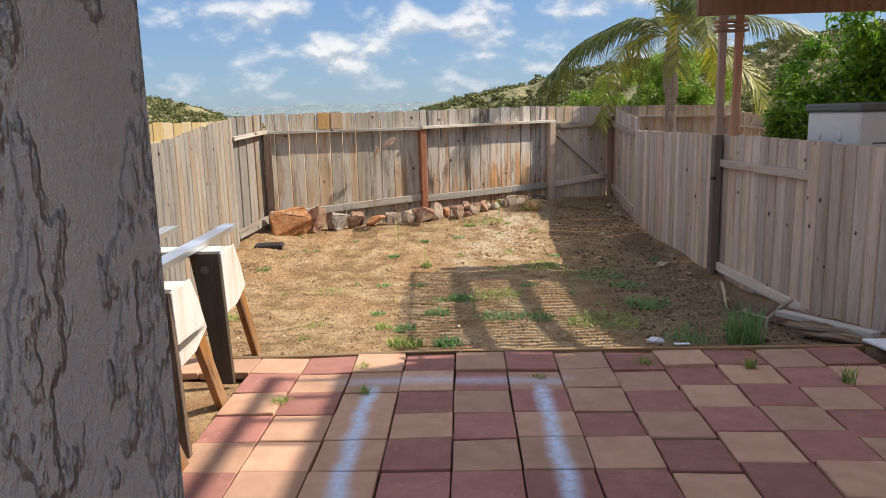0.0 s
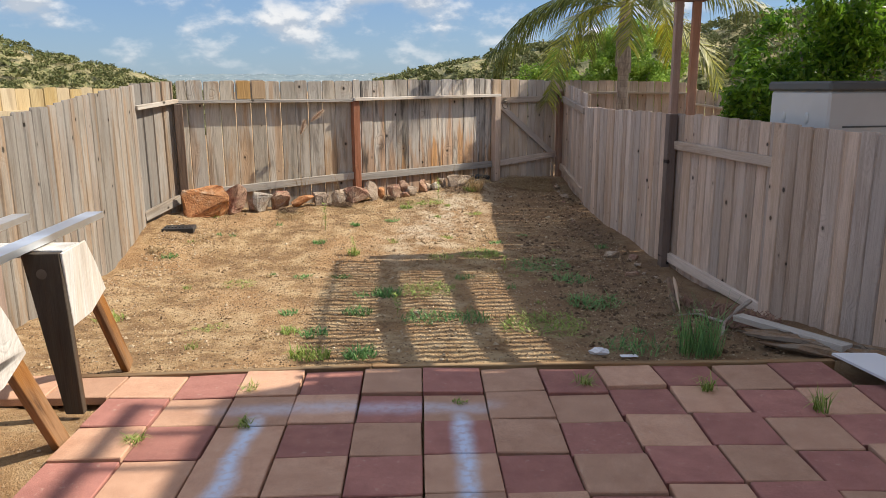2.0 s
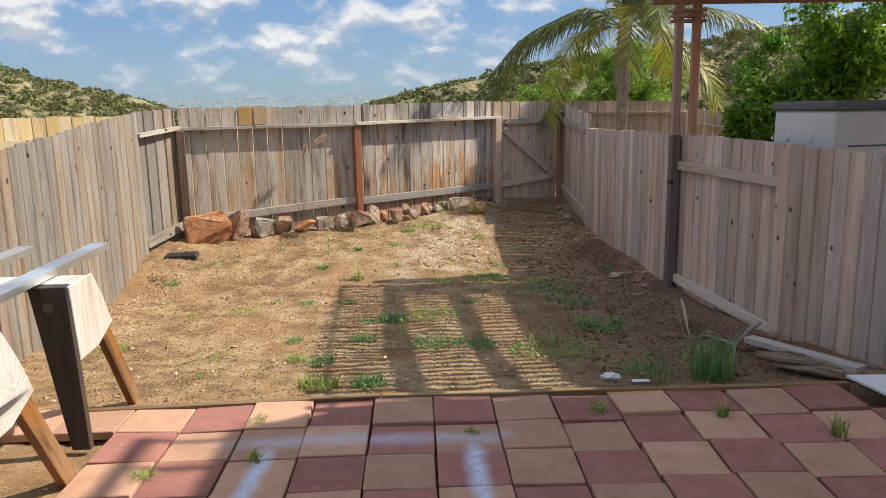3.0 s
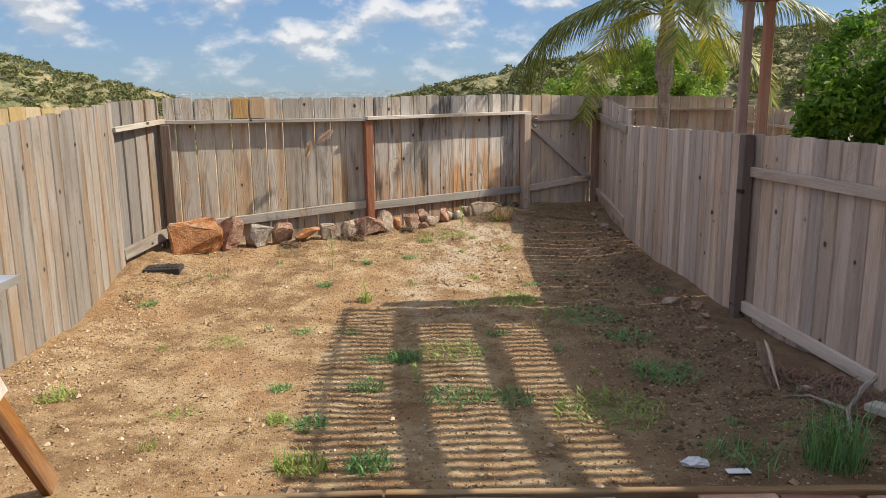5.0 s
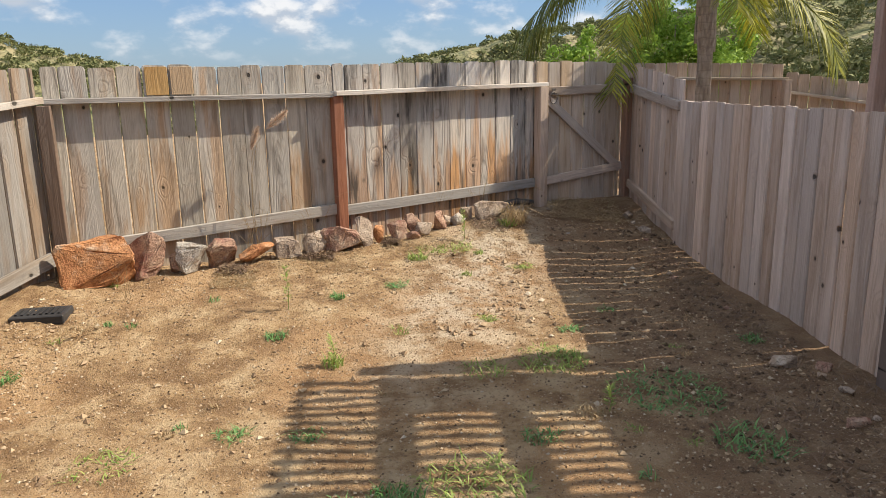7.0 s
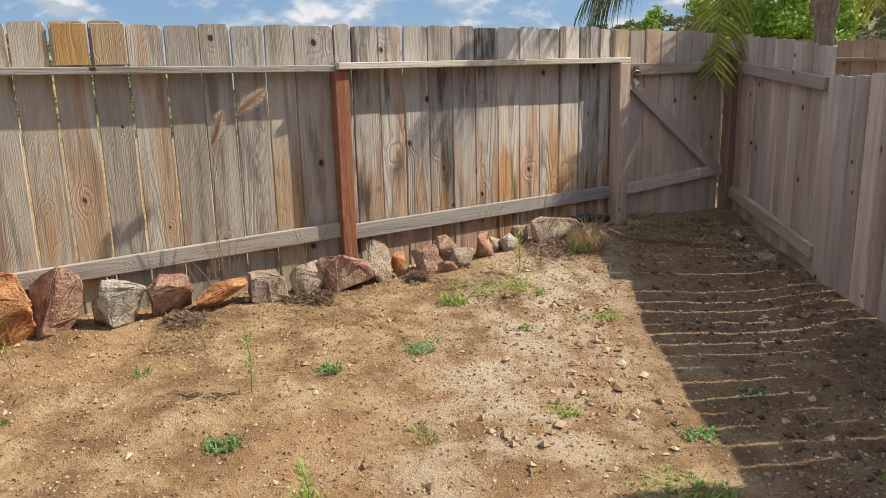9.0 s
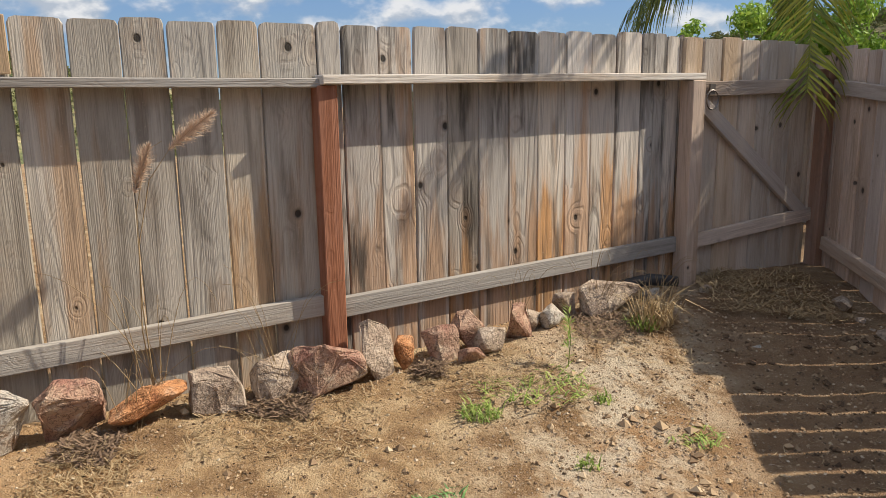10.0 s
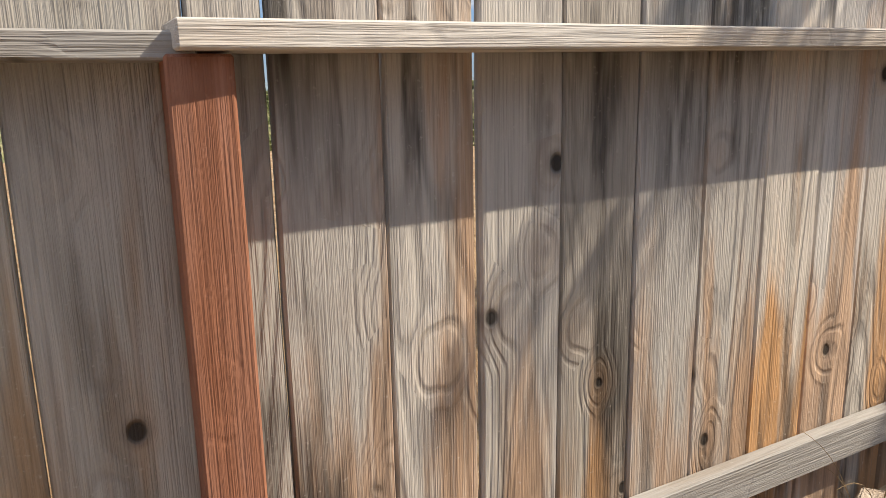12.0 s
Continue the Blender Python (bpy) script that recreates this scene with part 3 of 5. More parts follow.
def boards(parent, material, a, b, top_a, top_b, widths, seed, off=0.0, flip=False, ear=0.016, gap=0.004, foot=-0.04, groove=0.004):
    """Boards from a to b. off: how far behind the line they stand. flip: they stand on the other side."""
    rng = random.Random(seed)
    m, length = frame_of(a, b)
    x, i = 0.0, 0
    while x < length - 0.03:
        w = widths[i % len(widths)] * rng.uniform(0.992, 1.008)
        w = min(w, length - x)
        k = (x + w / 2) / length
        p = m @ Vector((x + w / 2, 0, 0))
        z0 = ground_z(p.x, p.y) + foot
        top = top_a + (top_b - top_a) * k + rng.uniform(-0.009, 0.009)
        g = gap * (rng.uniform(0.4, 0.9) if rng.random() < 0.8 else rng.uniform(1.0, 1.7))
        bm = board_mesh(w - g, top - z0, 0.018, ear, rng.random(), groove)
        ob = part("board", bm, material, parent)
        lean = rng.uniform(-0.0022, 0.0022)
        shift = off + rng.uniform(0, 0.007)
        ob.matrix_local = m @ Matrix.Translation((x + w / 2, -shift - 0.018 if flip else shift, z0)) @ Matrix.Rotation(lean, 4, "Y")
        x += w
        i += 1


def rail(parent, material, a, b, za, zb, deep, tall, name="rail", y=0.0, x0=0.0, x1=None, label=""):
    """A rail along a run; its back face on the line when y is 0, standing out by deep."""
    m, length = frame_of(a, b)
    x1 = length if x1 is None else x1
    bm = box_bm(0, math.hypot(x1 - x0, zb - za), -deep / 2, deep / 2, -tall / 2, tall / 2, 0.003)
    ob = part(name, bm, material, parent, label)
    ob.matrix_local = m @ Matrix.Translation((x0, -deep / 2 - y, za)) @ Matrix.Rotation(-math.atan2(zb - za, x1 - x0), 4, "Y")
    return ob


def post(parent, material, at, z0, z1, turn=0.0, size=0.089, name="post", label=""):
    bm = box_bm(-size / 2, size / 2, -size / 2, size / 2, 0, z1 - z0, 0.004)
    ob = part(name, bm, material, parent, label)
    ob.matrix_local = Matrix.Translation((at[0], at[1], z0)) @ Matrix.Rotation(turn, 4, "Z")
    return ob


CP, RED, GP, GE = (-2.50, 8.80), (-0.62, 9.76), (1.256, 11.016), (2.225, 11.505)
WIDE = (0.116, 0.175, 0.19, 0.17, 0.174, 0.179, 0.178, 0.178, 0.163, 0.18, 0.165, 0.24)
NARROW = (0.11, 0.177, 0.17, 0.175, 0.178, 0.18, 0.188, 0.185, 0.18, 0.18, 0.19, 0.10, 0.10)

# the back fence, left bay: boards behind a flat top rail and a low rail
back_l = thing("wooden_fence", "weathered grey-brown board fence bay with two patched board tops", "fence")
boards(back_l, M_BACK, CP, RED, 1.575, 1.575, WIDE, 11, 0.068, gap=0.009, ear=0.022)
for x in (0.747, 0.922):
    p = part("patch", box_bm(-0.078, 0.078, -0.007, 0, 0, 0.20, 0.002), M_PATCH, back_l, "new orange-tan board top")
    p.matrix_local = frame_of(CP, RED)[0] @ Matrix.Translation((x, 0.064, 1.37))
rail(back_l, M_RAIL, CP, RED, 1.345, 1.335, 0.076, 0.036, "top_rail", -0.066)
rail(back_l, M_RAIL, CP, RED, 0.30, 0.40, 0.038, 0.089, "bottom_rail", -0.066)
post(back_l, M_POST, (CP[0], CP[1]), 0.0, 1.32, radians(15))
# red post with its own colour, then the right bay
back_r = thing("wooden_fence", "weathered grey-brown board fence bay with orange streaks and red post", "fence")
m_r, len_r = frame_of(RED, GP)
boards(back_r, M_STAINED, RED, GP, 1.575, 1.60, NARROW, 23, 0.068, gap=0.006, ear=0.022)
rail(back_r, M_RAIL, RED, GP, 1.347, 1.372, 0.108, 0.038, "top_rail", -0.066, -0.03, len_r + 0.06)
rail(back_r, M_RAIL, RED, GP, 0.375, 0.405, 0.038, 0.089, "bottom_rail", -0.066, 0.05)
post(back_r, M_RED, (RED[0] - 0.013, RED[1] + 0.024), 0.05, 1.325, radians(30), 0.085, "red_post", "new reddish-brown post")
post(back_r, M_SIDE, GP, 0.05, 1.35, radians(30), 0.10)

# the gate, narrow, with a diagonal brace and a ring latch
gate = thing("fence_gate", "closed weathered board gate with a diagonal brace", "gate")
g0 = (GP[0] - 0.02, GP[1] - 0.01)
mg, len_g = frame_of(g0, GE)
boards(gate, M_GATE, g0, GE, 1.60, 1.57, (0.145, 0.15, 0.15, 0.16), 31, 0.05, foot=-0.02, gap=0.007, groove=0.0085)
rail(gate, M_SRAIL, g0, GE, 1.30, 1.32, 0.035, 0.085, "gate_rail", -0.048)
rail(gate, M_SRAIL, g0, GE, 0.40, 0.50, 0.035, 0.085, "gate_rail", -0.048)
brace = part("brace", box_bm(0, math.hypot(len_g - 0.13, 0.76), -0.017, 0.017, -0.042, 0.042, 0.003), M_SRAIL, gate)
brace.matrix_local = mg @ Matrix.Translation((0.11, 0.030, 1.23)) @ Matrix.Rotation(math.atan2(0.76, len_g - 0.13), 4, "Y")
bm = bmesh.new()
for i in range(20):
    a0, a1 = math.tau * i / 20, math.tau * (i + 1) / 20
    ring = []
    for a in (a0, a1):
        ring.append([bm.verts.new(((0.045 + 0.005 * math.cos(t)) * math.cos(a), 0.005 * math.sin(t), (0.055 + 0.005 * math.cos(t)) * math.sin(a))) for t in (0, math.tau / 4, math.tau / 2, 3 * math.tau / 4)])
    for k in range(4):
        bm.faces.new((ring[0][k], ring[0][(k + 1) % 4], ring[1][(k + 1) % 4], ring[1][k]))
add_box(bm, -0.02, 0.02, 0.0, 0.012, 0.03, 0.09)
latch = part("latch", bm, M_IRON, gate, "iron ring latch")
latch.matrix_local = mg @ Matrix.Translation((0.17, -0.005, 1.24))

# the right fence: far bay with a high top, middle run faced with boards, near bay with rails, last run faced again
R_GATE, R_STEP, R_POST, R_END, R_NEAR = (2.30, 11.45), (2.33, 10.09), (2.50, 7.22), (2.73, 5.72), (3.0, 4.0)
far_bay = thing("side_fence", "grey-brown board fence bay with a slanting top rail beside the gate", "fence")
boards(far_bay, M_SIDE, (2.297, 11.60), R_STEP, 1.57, 1.40, (0.14,), 41, 0.0, ear=0.012, gap=0.007, groove=0.0085)
rail(far_bay, M_SRAIL, R_GATE, R_STEP, 1.31, 1.18, 0.04, 0.085, "top_rail", 0.0)
rail(far_bay, M_SRAIL, R_GATE, R_STEP, 0.32, 0.12, 0.04, 0.085, "bottom_rail", 0.0)
# the dark wood of this post stands in for the shade in the gate corner
post(far_bay, M_DARKPOST, (2.262, 11.525), -0.02, 1.42, 0.45, 0.085)
post(far_bay, M_SIDE, (2.385, 10.09), -0.2, 1.22, 0, 0.089)
mid_run = thing("side_fence", "grey-brown board fence faced with narrow upright boards", "fence")
boards(mid_run, M_SIDE, R_STEP, R_POST, 1.23, 1.24, (0.135, 0.14, 0.138, 0.142), 43, -0.0, True, ear=0.010, gap=0.015, groove=0.0065)
near_bay = thing("side_fence", "grey-brown board fence bay with two rails and a dark post", "fence")
boards(near_bay, M_SIDE, R_POST, R_END, 1.245, 1.225, (0.14, 0.15, 0.135), 47, 0.03, ear=0.012, foot=-0.12, gap=0.007, groove=0.0085)
rail(near_bay, M_SRAIL, R_POST, R_END, 0.96, 0.945, 0.04, 0.075, "top_rail", -0.03)
rail(near_bay, M_SRAIL, R_POST, R_END, -0.095, -0.175, 0.04, 0.085, "bottom_rail", -0.03)
post(near_bay, M_DARKPOST, (2.475, 7.20), -0.25, 1.24, radians(8), 0.08)
last_run = thing("side_fence", "grey-brown board fence faced with upright boards near the patio", "fence")
boards(last_run, M_SIDE, R_END, R_NEAR, 1.225, 1.20, (0.14, 0.145), 53, -0.005, True, ear=0.012, foot=-0.14, gap=0.007, groove=0.0085)
post(last_run, M_SIDE, (3.06, 4.0), -0.1, 1.15, 0.1)

# the left fence: a short railed bay in the corner, then a run faced with wide boards
L_STEP, L_TURN, L_NEAR = (-2.76, 8.26), (-2.52, 4.95), (-2.42, 2.2)
corner_bay = thing("side_fence", "silvered board fence bay with two rails in the corner", "fence")
boards(corner_bay, M_LEFT, L_STEP, CP, 1.54, 1.575, (0.14,), 61, 0.05, gap=0.007, groove=0.0085)
rail(corner_bay, M_RAIL, (L_STEP[0] + 0.02, L_STEP[1] - 0.03), CP, 1.295, 1.355, 0.06, 0.045, "top_rail", -0.048)
rail(corner_bay, M_RAIL, (L_STEP[0] + 0.02, L_STEP[1] - 0.03), CP, 0.16, 0.28, 0.038, 0.10, "bottom_rail", -0.048)
left_run = thing("side_fence", "silvered board fence faced with wide upright boards", "fence")
boards(left_run, M_LEFT, L_TURN, L_STEP, 1.29, 1.54, (0.14, 0.146, 0.14, 0.15), 67, -0.02, True, gap=0.007, groove=0.0085)
near_left = thing("side_fence", "weathered board fence bay with a dark post beside the sawhorses", "fence")
boards(near_left, M_LEFT, L_NEAR, L_TURN, 1.20, 1.29, (0.14, 0.15), 68, 0.05, gap=0.007, groove=0.0085)
rail(near_left, M_RAIL, L_NEAR, L_TURN, 1.08, 1.08, 0.06, 0.04, "top_rail", -0.048)
post(near_left, M_DARKPOST, (-2.50, 4.93), -0.1, 1.10, 0.05)

# the neighbour's newer fence over the left one, and the one behind on the right
left_far = thing("neighbour_fence", "yellow-brown newer board fence beyond the silvered fence", "fence")
boards(left_far, M_YELLOW, (-4.6, 5.6), (-3.3, 9.9), 1.50, 1.50, (0.184,), 71, 0.0, foot=-1.2)
rail(left_far, M_YELLOW, (-4.6, 5.6), (-3.3, 9.9), 1.24, 1.24, 0.04, 0.09, "rail", 0.0)
rear_far = thing("neighbour_fence", "weathered board fence with a top rail behind the palm tree", "fence")
boards(rear_far, M_SIDE, (2.35, 13.0), (4.75, 13.1), 1.60, 1.55, (0.14,), 73, 0.04, foot=-0.6, gap=0.007, groove=0.0085)
rail(rear_far, M_RAIL, (2.35, 13.0), (4.75, 13.1), 1.40, 1.36, 0.09, 0.038, "top_rail", -0.04)
boards(rear_far, M_SIDE, (4.75, 13.1), (6.9, 12.3), 1.45, 1.05, (0.14,), 74, 0.04, foot=-0.6, gap=0.007, groove=0.0085)
rail(rear_far, M_RAIL, (4.75, 13.1), (6.9, 12.3), 1.20, 0.85, 0.09, 0.038, "top_rail", -0.04)
for x in (3.0, 4.7):
    post(rear_far, M_SIDE, (x, 12.98), -0.4, 1.35)


# ---- the neighbour's patio cover, whose slats shade the yard ----
cover = thing("patio_cover", "reddish-brown slatted timber patio cover on paired posts beyond the fence", "patio cover")
CX0, CX1, CY0, CY1, CZ = 2.30, 6.2, 4.25, 8.00, 2.68
for x, y in ((2.78, 8.07), (2.96, 8.07), (6.1, 8.07)):
    p = post(cover, M_COVER, (x, y), -0.2, CZ - 0.1, 0.0, 0.075)
for i, z in enumerate((2.33, 2.38, 2.43)):
    beam_between("cap", (2.70, 8.07, z), (3.04, 8.07, z), 0.12, 0.028, M_COVER, cover)
for y in (8.07, 4.4):
    beam_between("beam", (CX0 + 0.2, y, CZ - 0.08), (CX1, y, CZ - 0.08), 0.09, 0.21, M_COVER, cover)
# rafters out of view, spaced and widened to cast the bands on the dirt
for x, wide in ((2.32, 0.02), (2.78, 0.13), (3.36, 0.12), (4.6, 0.05), (6.1, 0.05)):
    tall = 0.07 if wide > 0.03 else 0.02
    beam_between("rafter", (x + 0.10, CY0 - 0.1, CZ + 0.11 - tall / 2), (x, CY1 + 0.02, CZ + 0.11 - tall / 2), wide, tall, M_COVER, cover)
# unseen solid boarding over the far part, and one wide board behind the front beam, added for the unbroken shade
part("roof_board", box_bm(3.86, CX1, CY0 - 0.1, CY1, CZ + 0.14, CZ + 0.16), M_COVER, cover)
part("roof_board", box_bm(2.80, 3.84, CY1 - 0.46, CY1 + 0.02, CZ + 0.14, CZ + 0.16), M_COVER, cover)
slat = box_bm(CX0, 3.86, -0.024, 0.024, -0.012, 0.012)
slat_mesh = bpy.data.meshes.new("slat")
slat.to_mesh(slat_mesh)
slat.free()
slat_mesh.materials.append(M_COVER)
y = CY0
while y < CY1:
    s = new("slat", slat_mesh)
    s.parent = cover
    s.location = (0, y, CZ + 0.123)
    y += 0.095


# ---- out of view: an added house wing that shades the patio, and our own house, closing the place behind the camera ----
# pale, so that the unseen wing bounces light back onto the patio
M_HOUSE = plain("painted_stucco", (0.72, 0.68, 0.60), 0.9, 0, 60, 0.4, 0.08)
M_ROOF = plain("roof_tiles", (0.30, 0.20, 0.15), 0.8, 0, 30, 0.4, 0.2)
neighbour = thing("house", "unseen two-storey tan stucco wing with deep eaves, added to shade the patio", "house")
part("wall", box_bm(6.4, 10.0, -4.0, 3.9, -0.2, 4.995), M_HOUSE, neighbour)
bm = bmesh.new()
# the added eaves follow the edge of the shade on the patio
outline = [(4.21, 4.70), (4.45, 4.785), (4.90, 4.97), (8.3, 4.97), (8.3, -0.5), (4.21, -0.5)]
lo = [bm.verts.new((x, y, 5.0)) for x, y in outline]
hi = [bm.verts.new((x, y, 5.06)) for x, y in outline]
bm.faces.new(lo[::-1])
bm.faces.new(hi)
for k in range(len(outline)):
    bm.faces.new((lo[k], lo[(k + 1) % len(outline)], hi[(k + 1) % len(outline)], hi[k]))
part("roof", bm, M_HOUSE, neighbour)
# the unseen open frame beyond the eaves, added to cast the stripes on the pavers
beam_between("fascia", (3.81, -0.4, 5.03), (3.81, 4.64, 5.03), 0.06, 0.05, M_COVER, neighbour)
for y in (2.6, 3.2, 3.75, 4.02, 4.32, 4.60):
    beam_between("rafter_tail", (3.84, y, 5.03), (4.2, y, 5.03), 0.035, 0.04, M_COVER, neighbour)
own = thing("house", "unseen grey stucco house behind the patio with roof slabs added for shade", "house")
part("wall", box_bm(-6.0, 3.3, -3.6, -3.3, -0.1, 2.6), M_STUCCO, own)
# unseen roof slab, added so that the stucco pier stands in shade
part("roof", box_bm(-1.0, 1.84, -0.4, 0.75, 2.58, 2.70), M_ROOF, own)
# unseen overhang, added to keep the sun off the nearest sawhorse
part("porch_roof", box_bm(-0.3, 1.84, 0.753, 2.80, 2.58, 2.66), M_ROOF, own)

# the stucco pier beside the first steps
bm = box_bm(-0.72, -0.335, -0.08, 0.30, -0.06, 2.57, 0.02)
pier = part("stucco_pier", bm, M_STUCCO)
tagged(pier, "rough grey stucco pier of the house on the patio", "pier")

# ---- the timber edging of the patio ----
edging = thing("garden_edging", "weathered timber edging board along the patio", "edging")
beam_between("board", (-2.35, 4.12, -0.045), (-0.12, 4.20, -0.03), 0.04, 0.10, M_EDGE, edging)
beam_between("board", (-0.11, 4.20, -0.03), (2.42, 4.17, -0.03), 0.04, 0.10, M_EDGE, edging)


# ---- plants ----
def leaf_cloud(bm, rng, centre, radius, count, size, inner=0.55, flat=0.8):
    for _ in range(count):
        d = Vector((rng.gauss(0, 1), rng.gauss(0, 1), rng.gauss(0, 1))).normalized()
        p = Vector(centre) + Vector((d.x * radius[0], d.y * radius[1], d.z * radius[2])) * rng.uniform(inner, 1.0)
        n = (d + Vector((rng.gauss(0, 0.6), rng.gauss(0, 0.6), rng.gauss(0, 0.6)))).normalized()
        u = n.orthogonal().normalized()
        u = Matrix.Rotation(rng.uniform(0, 6.28), 3, n) @ u
        v = n.cross(u)
        s = size * rng.uniform(0.6, 1.3)
        q = [p - u * s, p + v * s * 0.42 + n * s * 0.1, p + u * s, p - v * s * 0.42 + n * s * 0.1]
        bm.faces.new([bm.verts.new(w) for w in q])


def tube(bm, pts, radii, sides=8):
    rings = []
    for i, p in enumerate(pts):
        p = Vector(p)
        d = (Vector(pts[min(i + 1, len(pts) - 1)]) - Vector(pts[max(i - 1, 0)])).normalized()
        u = d.orthogonal().normalized()
        v = d.cross(u)
        rings.append([bm.verts.new(p + (u * math.cos(math.tau * k / sides) + v * math.sin(math.tau * k / sides)) * radii[i]) for k in range(sides)])
    for a, b in zip(rings, rings[1:]):
        for k in range(sides):
            bm.faces.new((a[k], a[(k + 1) % sides], b[(k + 1) % sides], b[k]))
    bm.faces.new(rings[-1])
    bm.faces.new(rings[0][::-1])


def broadleaf(name, label, at, height, blobs, material, count, size, seed):
    rng = random.Random(seed)
    t = thing(name, label, "tree", at=(at[0], at[1], at[2]))
    bm = bmesh.new()
    tube(bm, [(0, 0, -0.3), (0.03, 0, height * 0.3), (0, 0.05, height * 0.6)], [0.12, 0.09, 0.06])
    for (x, y, z), r in blobs:
        tube(bm, [(0, 0, height * 0.3), (x * 0.5, y * 0.5, (z + height * 0.3) / 2), (x, y, z)], [0.05, 0.03, 0.01], 6)
    part("trunk", bm, M_TRUNK, t)
    bm = bmesh.new()
    for (x, y, z), r in blobs:
        for _ in range(14):
            d = Vector((rng.gauss(0, 1), rng.gauss(0, 1), rng.gauss(0, 1))).normalized() * r * rng.uniform(0.55, 0.95)
            rr = r * rng.uniform(0.28, 0.45)
            leaf_cloud(bm, rng, (x + d.x, y + d.y, z + d.z), (rr, rr, rr * 0.9), count // (14 * len(blobs)), size, 0.3)
    part("crown", bm, material, t)
    return t


broadleaf("ficus_tree", "dense dark green broadleaf tree behind the storage box", (4.9, 8.85, -0.25), 2.0,
          [((-0.75, -0.2, 1.5), 0.6), ((-0.6, 0.0, 0.9), 0.7), ((-0.55, -0.2, 2.1), 0.65), ((0.0, 0, 2.6), 0.8), ((0.8, 0.2, 2.7), 0.95), ((0.5, -0.3, 1.8), 0.9), ((-0.5, 0.1, 1.35), 0.7), ((1.5, 0.3, 2.2), 0.95), ((0.2, 0, 1.0), 0.8)], M_FICUS, 36000, 0.042, 5)
broadleaf("hedge_tree", "light green rounded leafy tree behind the palm", (4.5, 16.6, -0.5), 2.2,
          [((-0.75, 0, 2.3), 0.65), ((0, 0, 2.75), 0.75), ((0.75, 0, 2.55), 0.75), ((0, -0.2, 2.0), 0.9), ((1.1, 0.1, 2.0), 0.6), ((-0.9, 0, 1.8), 0.5)], M_HEDGE, 26000, 0.042, 6)
broadleaf("bush", "yellow-green bush between the palm fronds", (2.75, 17.5, -0.5), 1.6,
          [((0, 0, 2.0), 0.5), ((0.5, 0, 2.3), 0.5), ((-0.4, 0.1, 1.8), 0.4)], M_HEDGE, 4000, 0.05, 8)


FROND_WAYS = [  # points of each spine from the crown: across, away, up
    [(-0.54, 0, 0.29), (-1.08, 0.05, 0.13), (-1.62, 0.1, -0.16), (-2.15, 0.1, -0.72)],
    [(-0.45, -0.1, -0.02), (-0.86, -0.35, -0.22), (-1.18, -0.75, -0.74), (-1.42, -1.25, -1.45)],
    [(-0.50, 0.5, 0.22), (-1.15, 0.9, 0.05), (-1.65, 1.2, -0.45), (-1.95, 1.3, -1.00)],
    [(0.55, 0, 0.02), (1.05, -0.1, -0.45), (1.35, -0.2, -0.80), (1.48, -0.3, -1.25)],
    [(0.62, 0.1, 0.35), (1.45, 0.2, 0.30), (2.25, 0.3, 0.10), (2.80, 0.3, -0.25)],
    [(0.35, 0.3, 0.40), (0.75, 0.8, 0.30), (1.05, 1.2, -0.15), (1.25, 1.4, -0.75)],
    [(-0.12, -0.3, 0.75), (-0.4, -0.8, 1.2), (-0.75, -1.4, 1.25), (-1.1, -1.9, 0.95)],
    [(0.05, 0.2, 0.85), (0.1, 0.5, 1.5), (0.3, 0.9, 1.9), (0.6, 1.3, 2.0)],
    [(-0.25, 0.2, 0.75), (-0.7, 0.5, 1.25), (-1.25, 0.8, 1.40), (-1.8, 1.0, 1.15)],
    [(0.25, -0.2, 0.75), (0.75, -0.5, 1.15), (1.35, -0.8, 1.15), (1.9, -1.0, 0.8)],
    [(-0.05, -0.45, 0.25), (-0.15, -1.0, 0.20), (-0.30, -1.5, -0.10), (-0.45, -1.9, -0.70)],
    [(0.10, -0.40, 0.40), (0.10, -0.9, 0.45), (0.05, -1.4, 0.25), (0.0, -1.9, -0.20)],
    [(0.0, 0.55, 0.35), (-0.1, 1.2, 0.35), (-0.1, 1.8, 0.0), (-0.1, 2.2, -0.6)],
]

FROND_TURN = {1: (0.85, -0.45, 0.1), 3: (0.55, 0.6, 0.45)}  # which way these fronds spread their leaflets


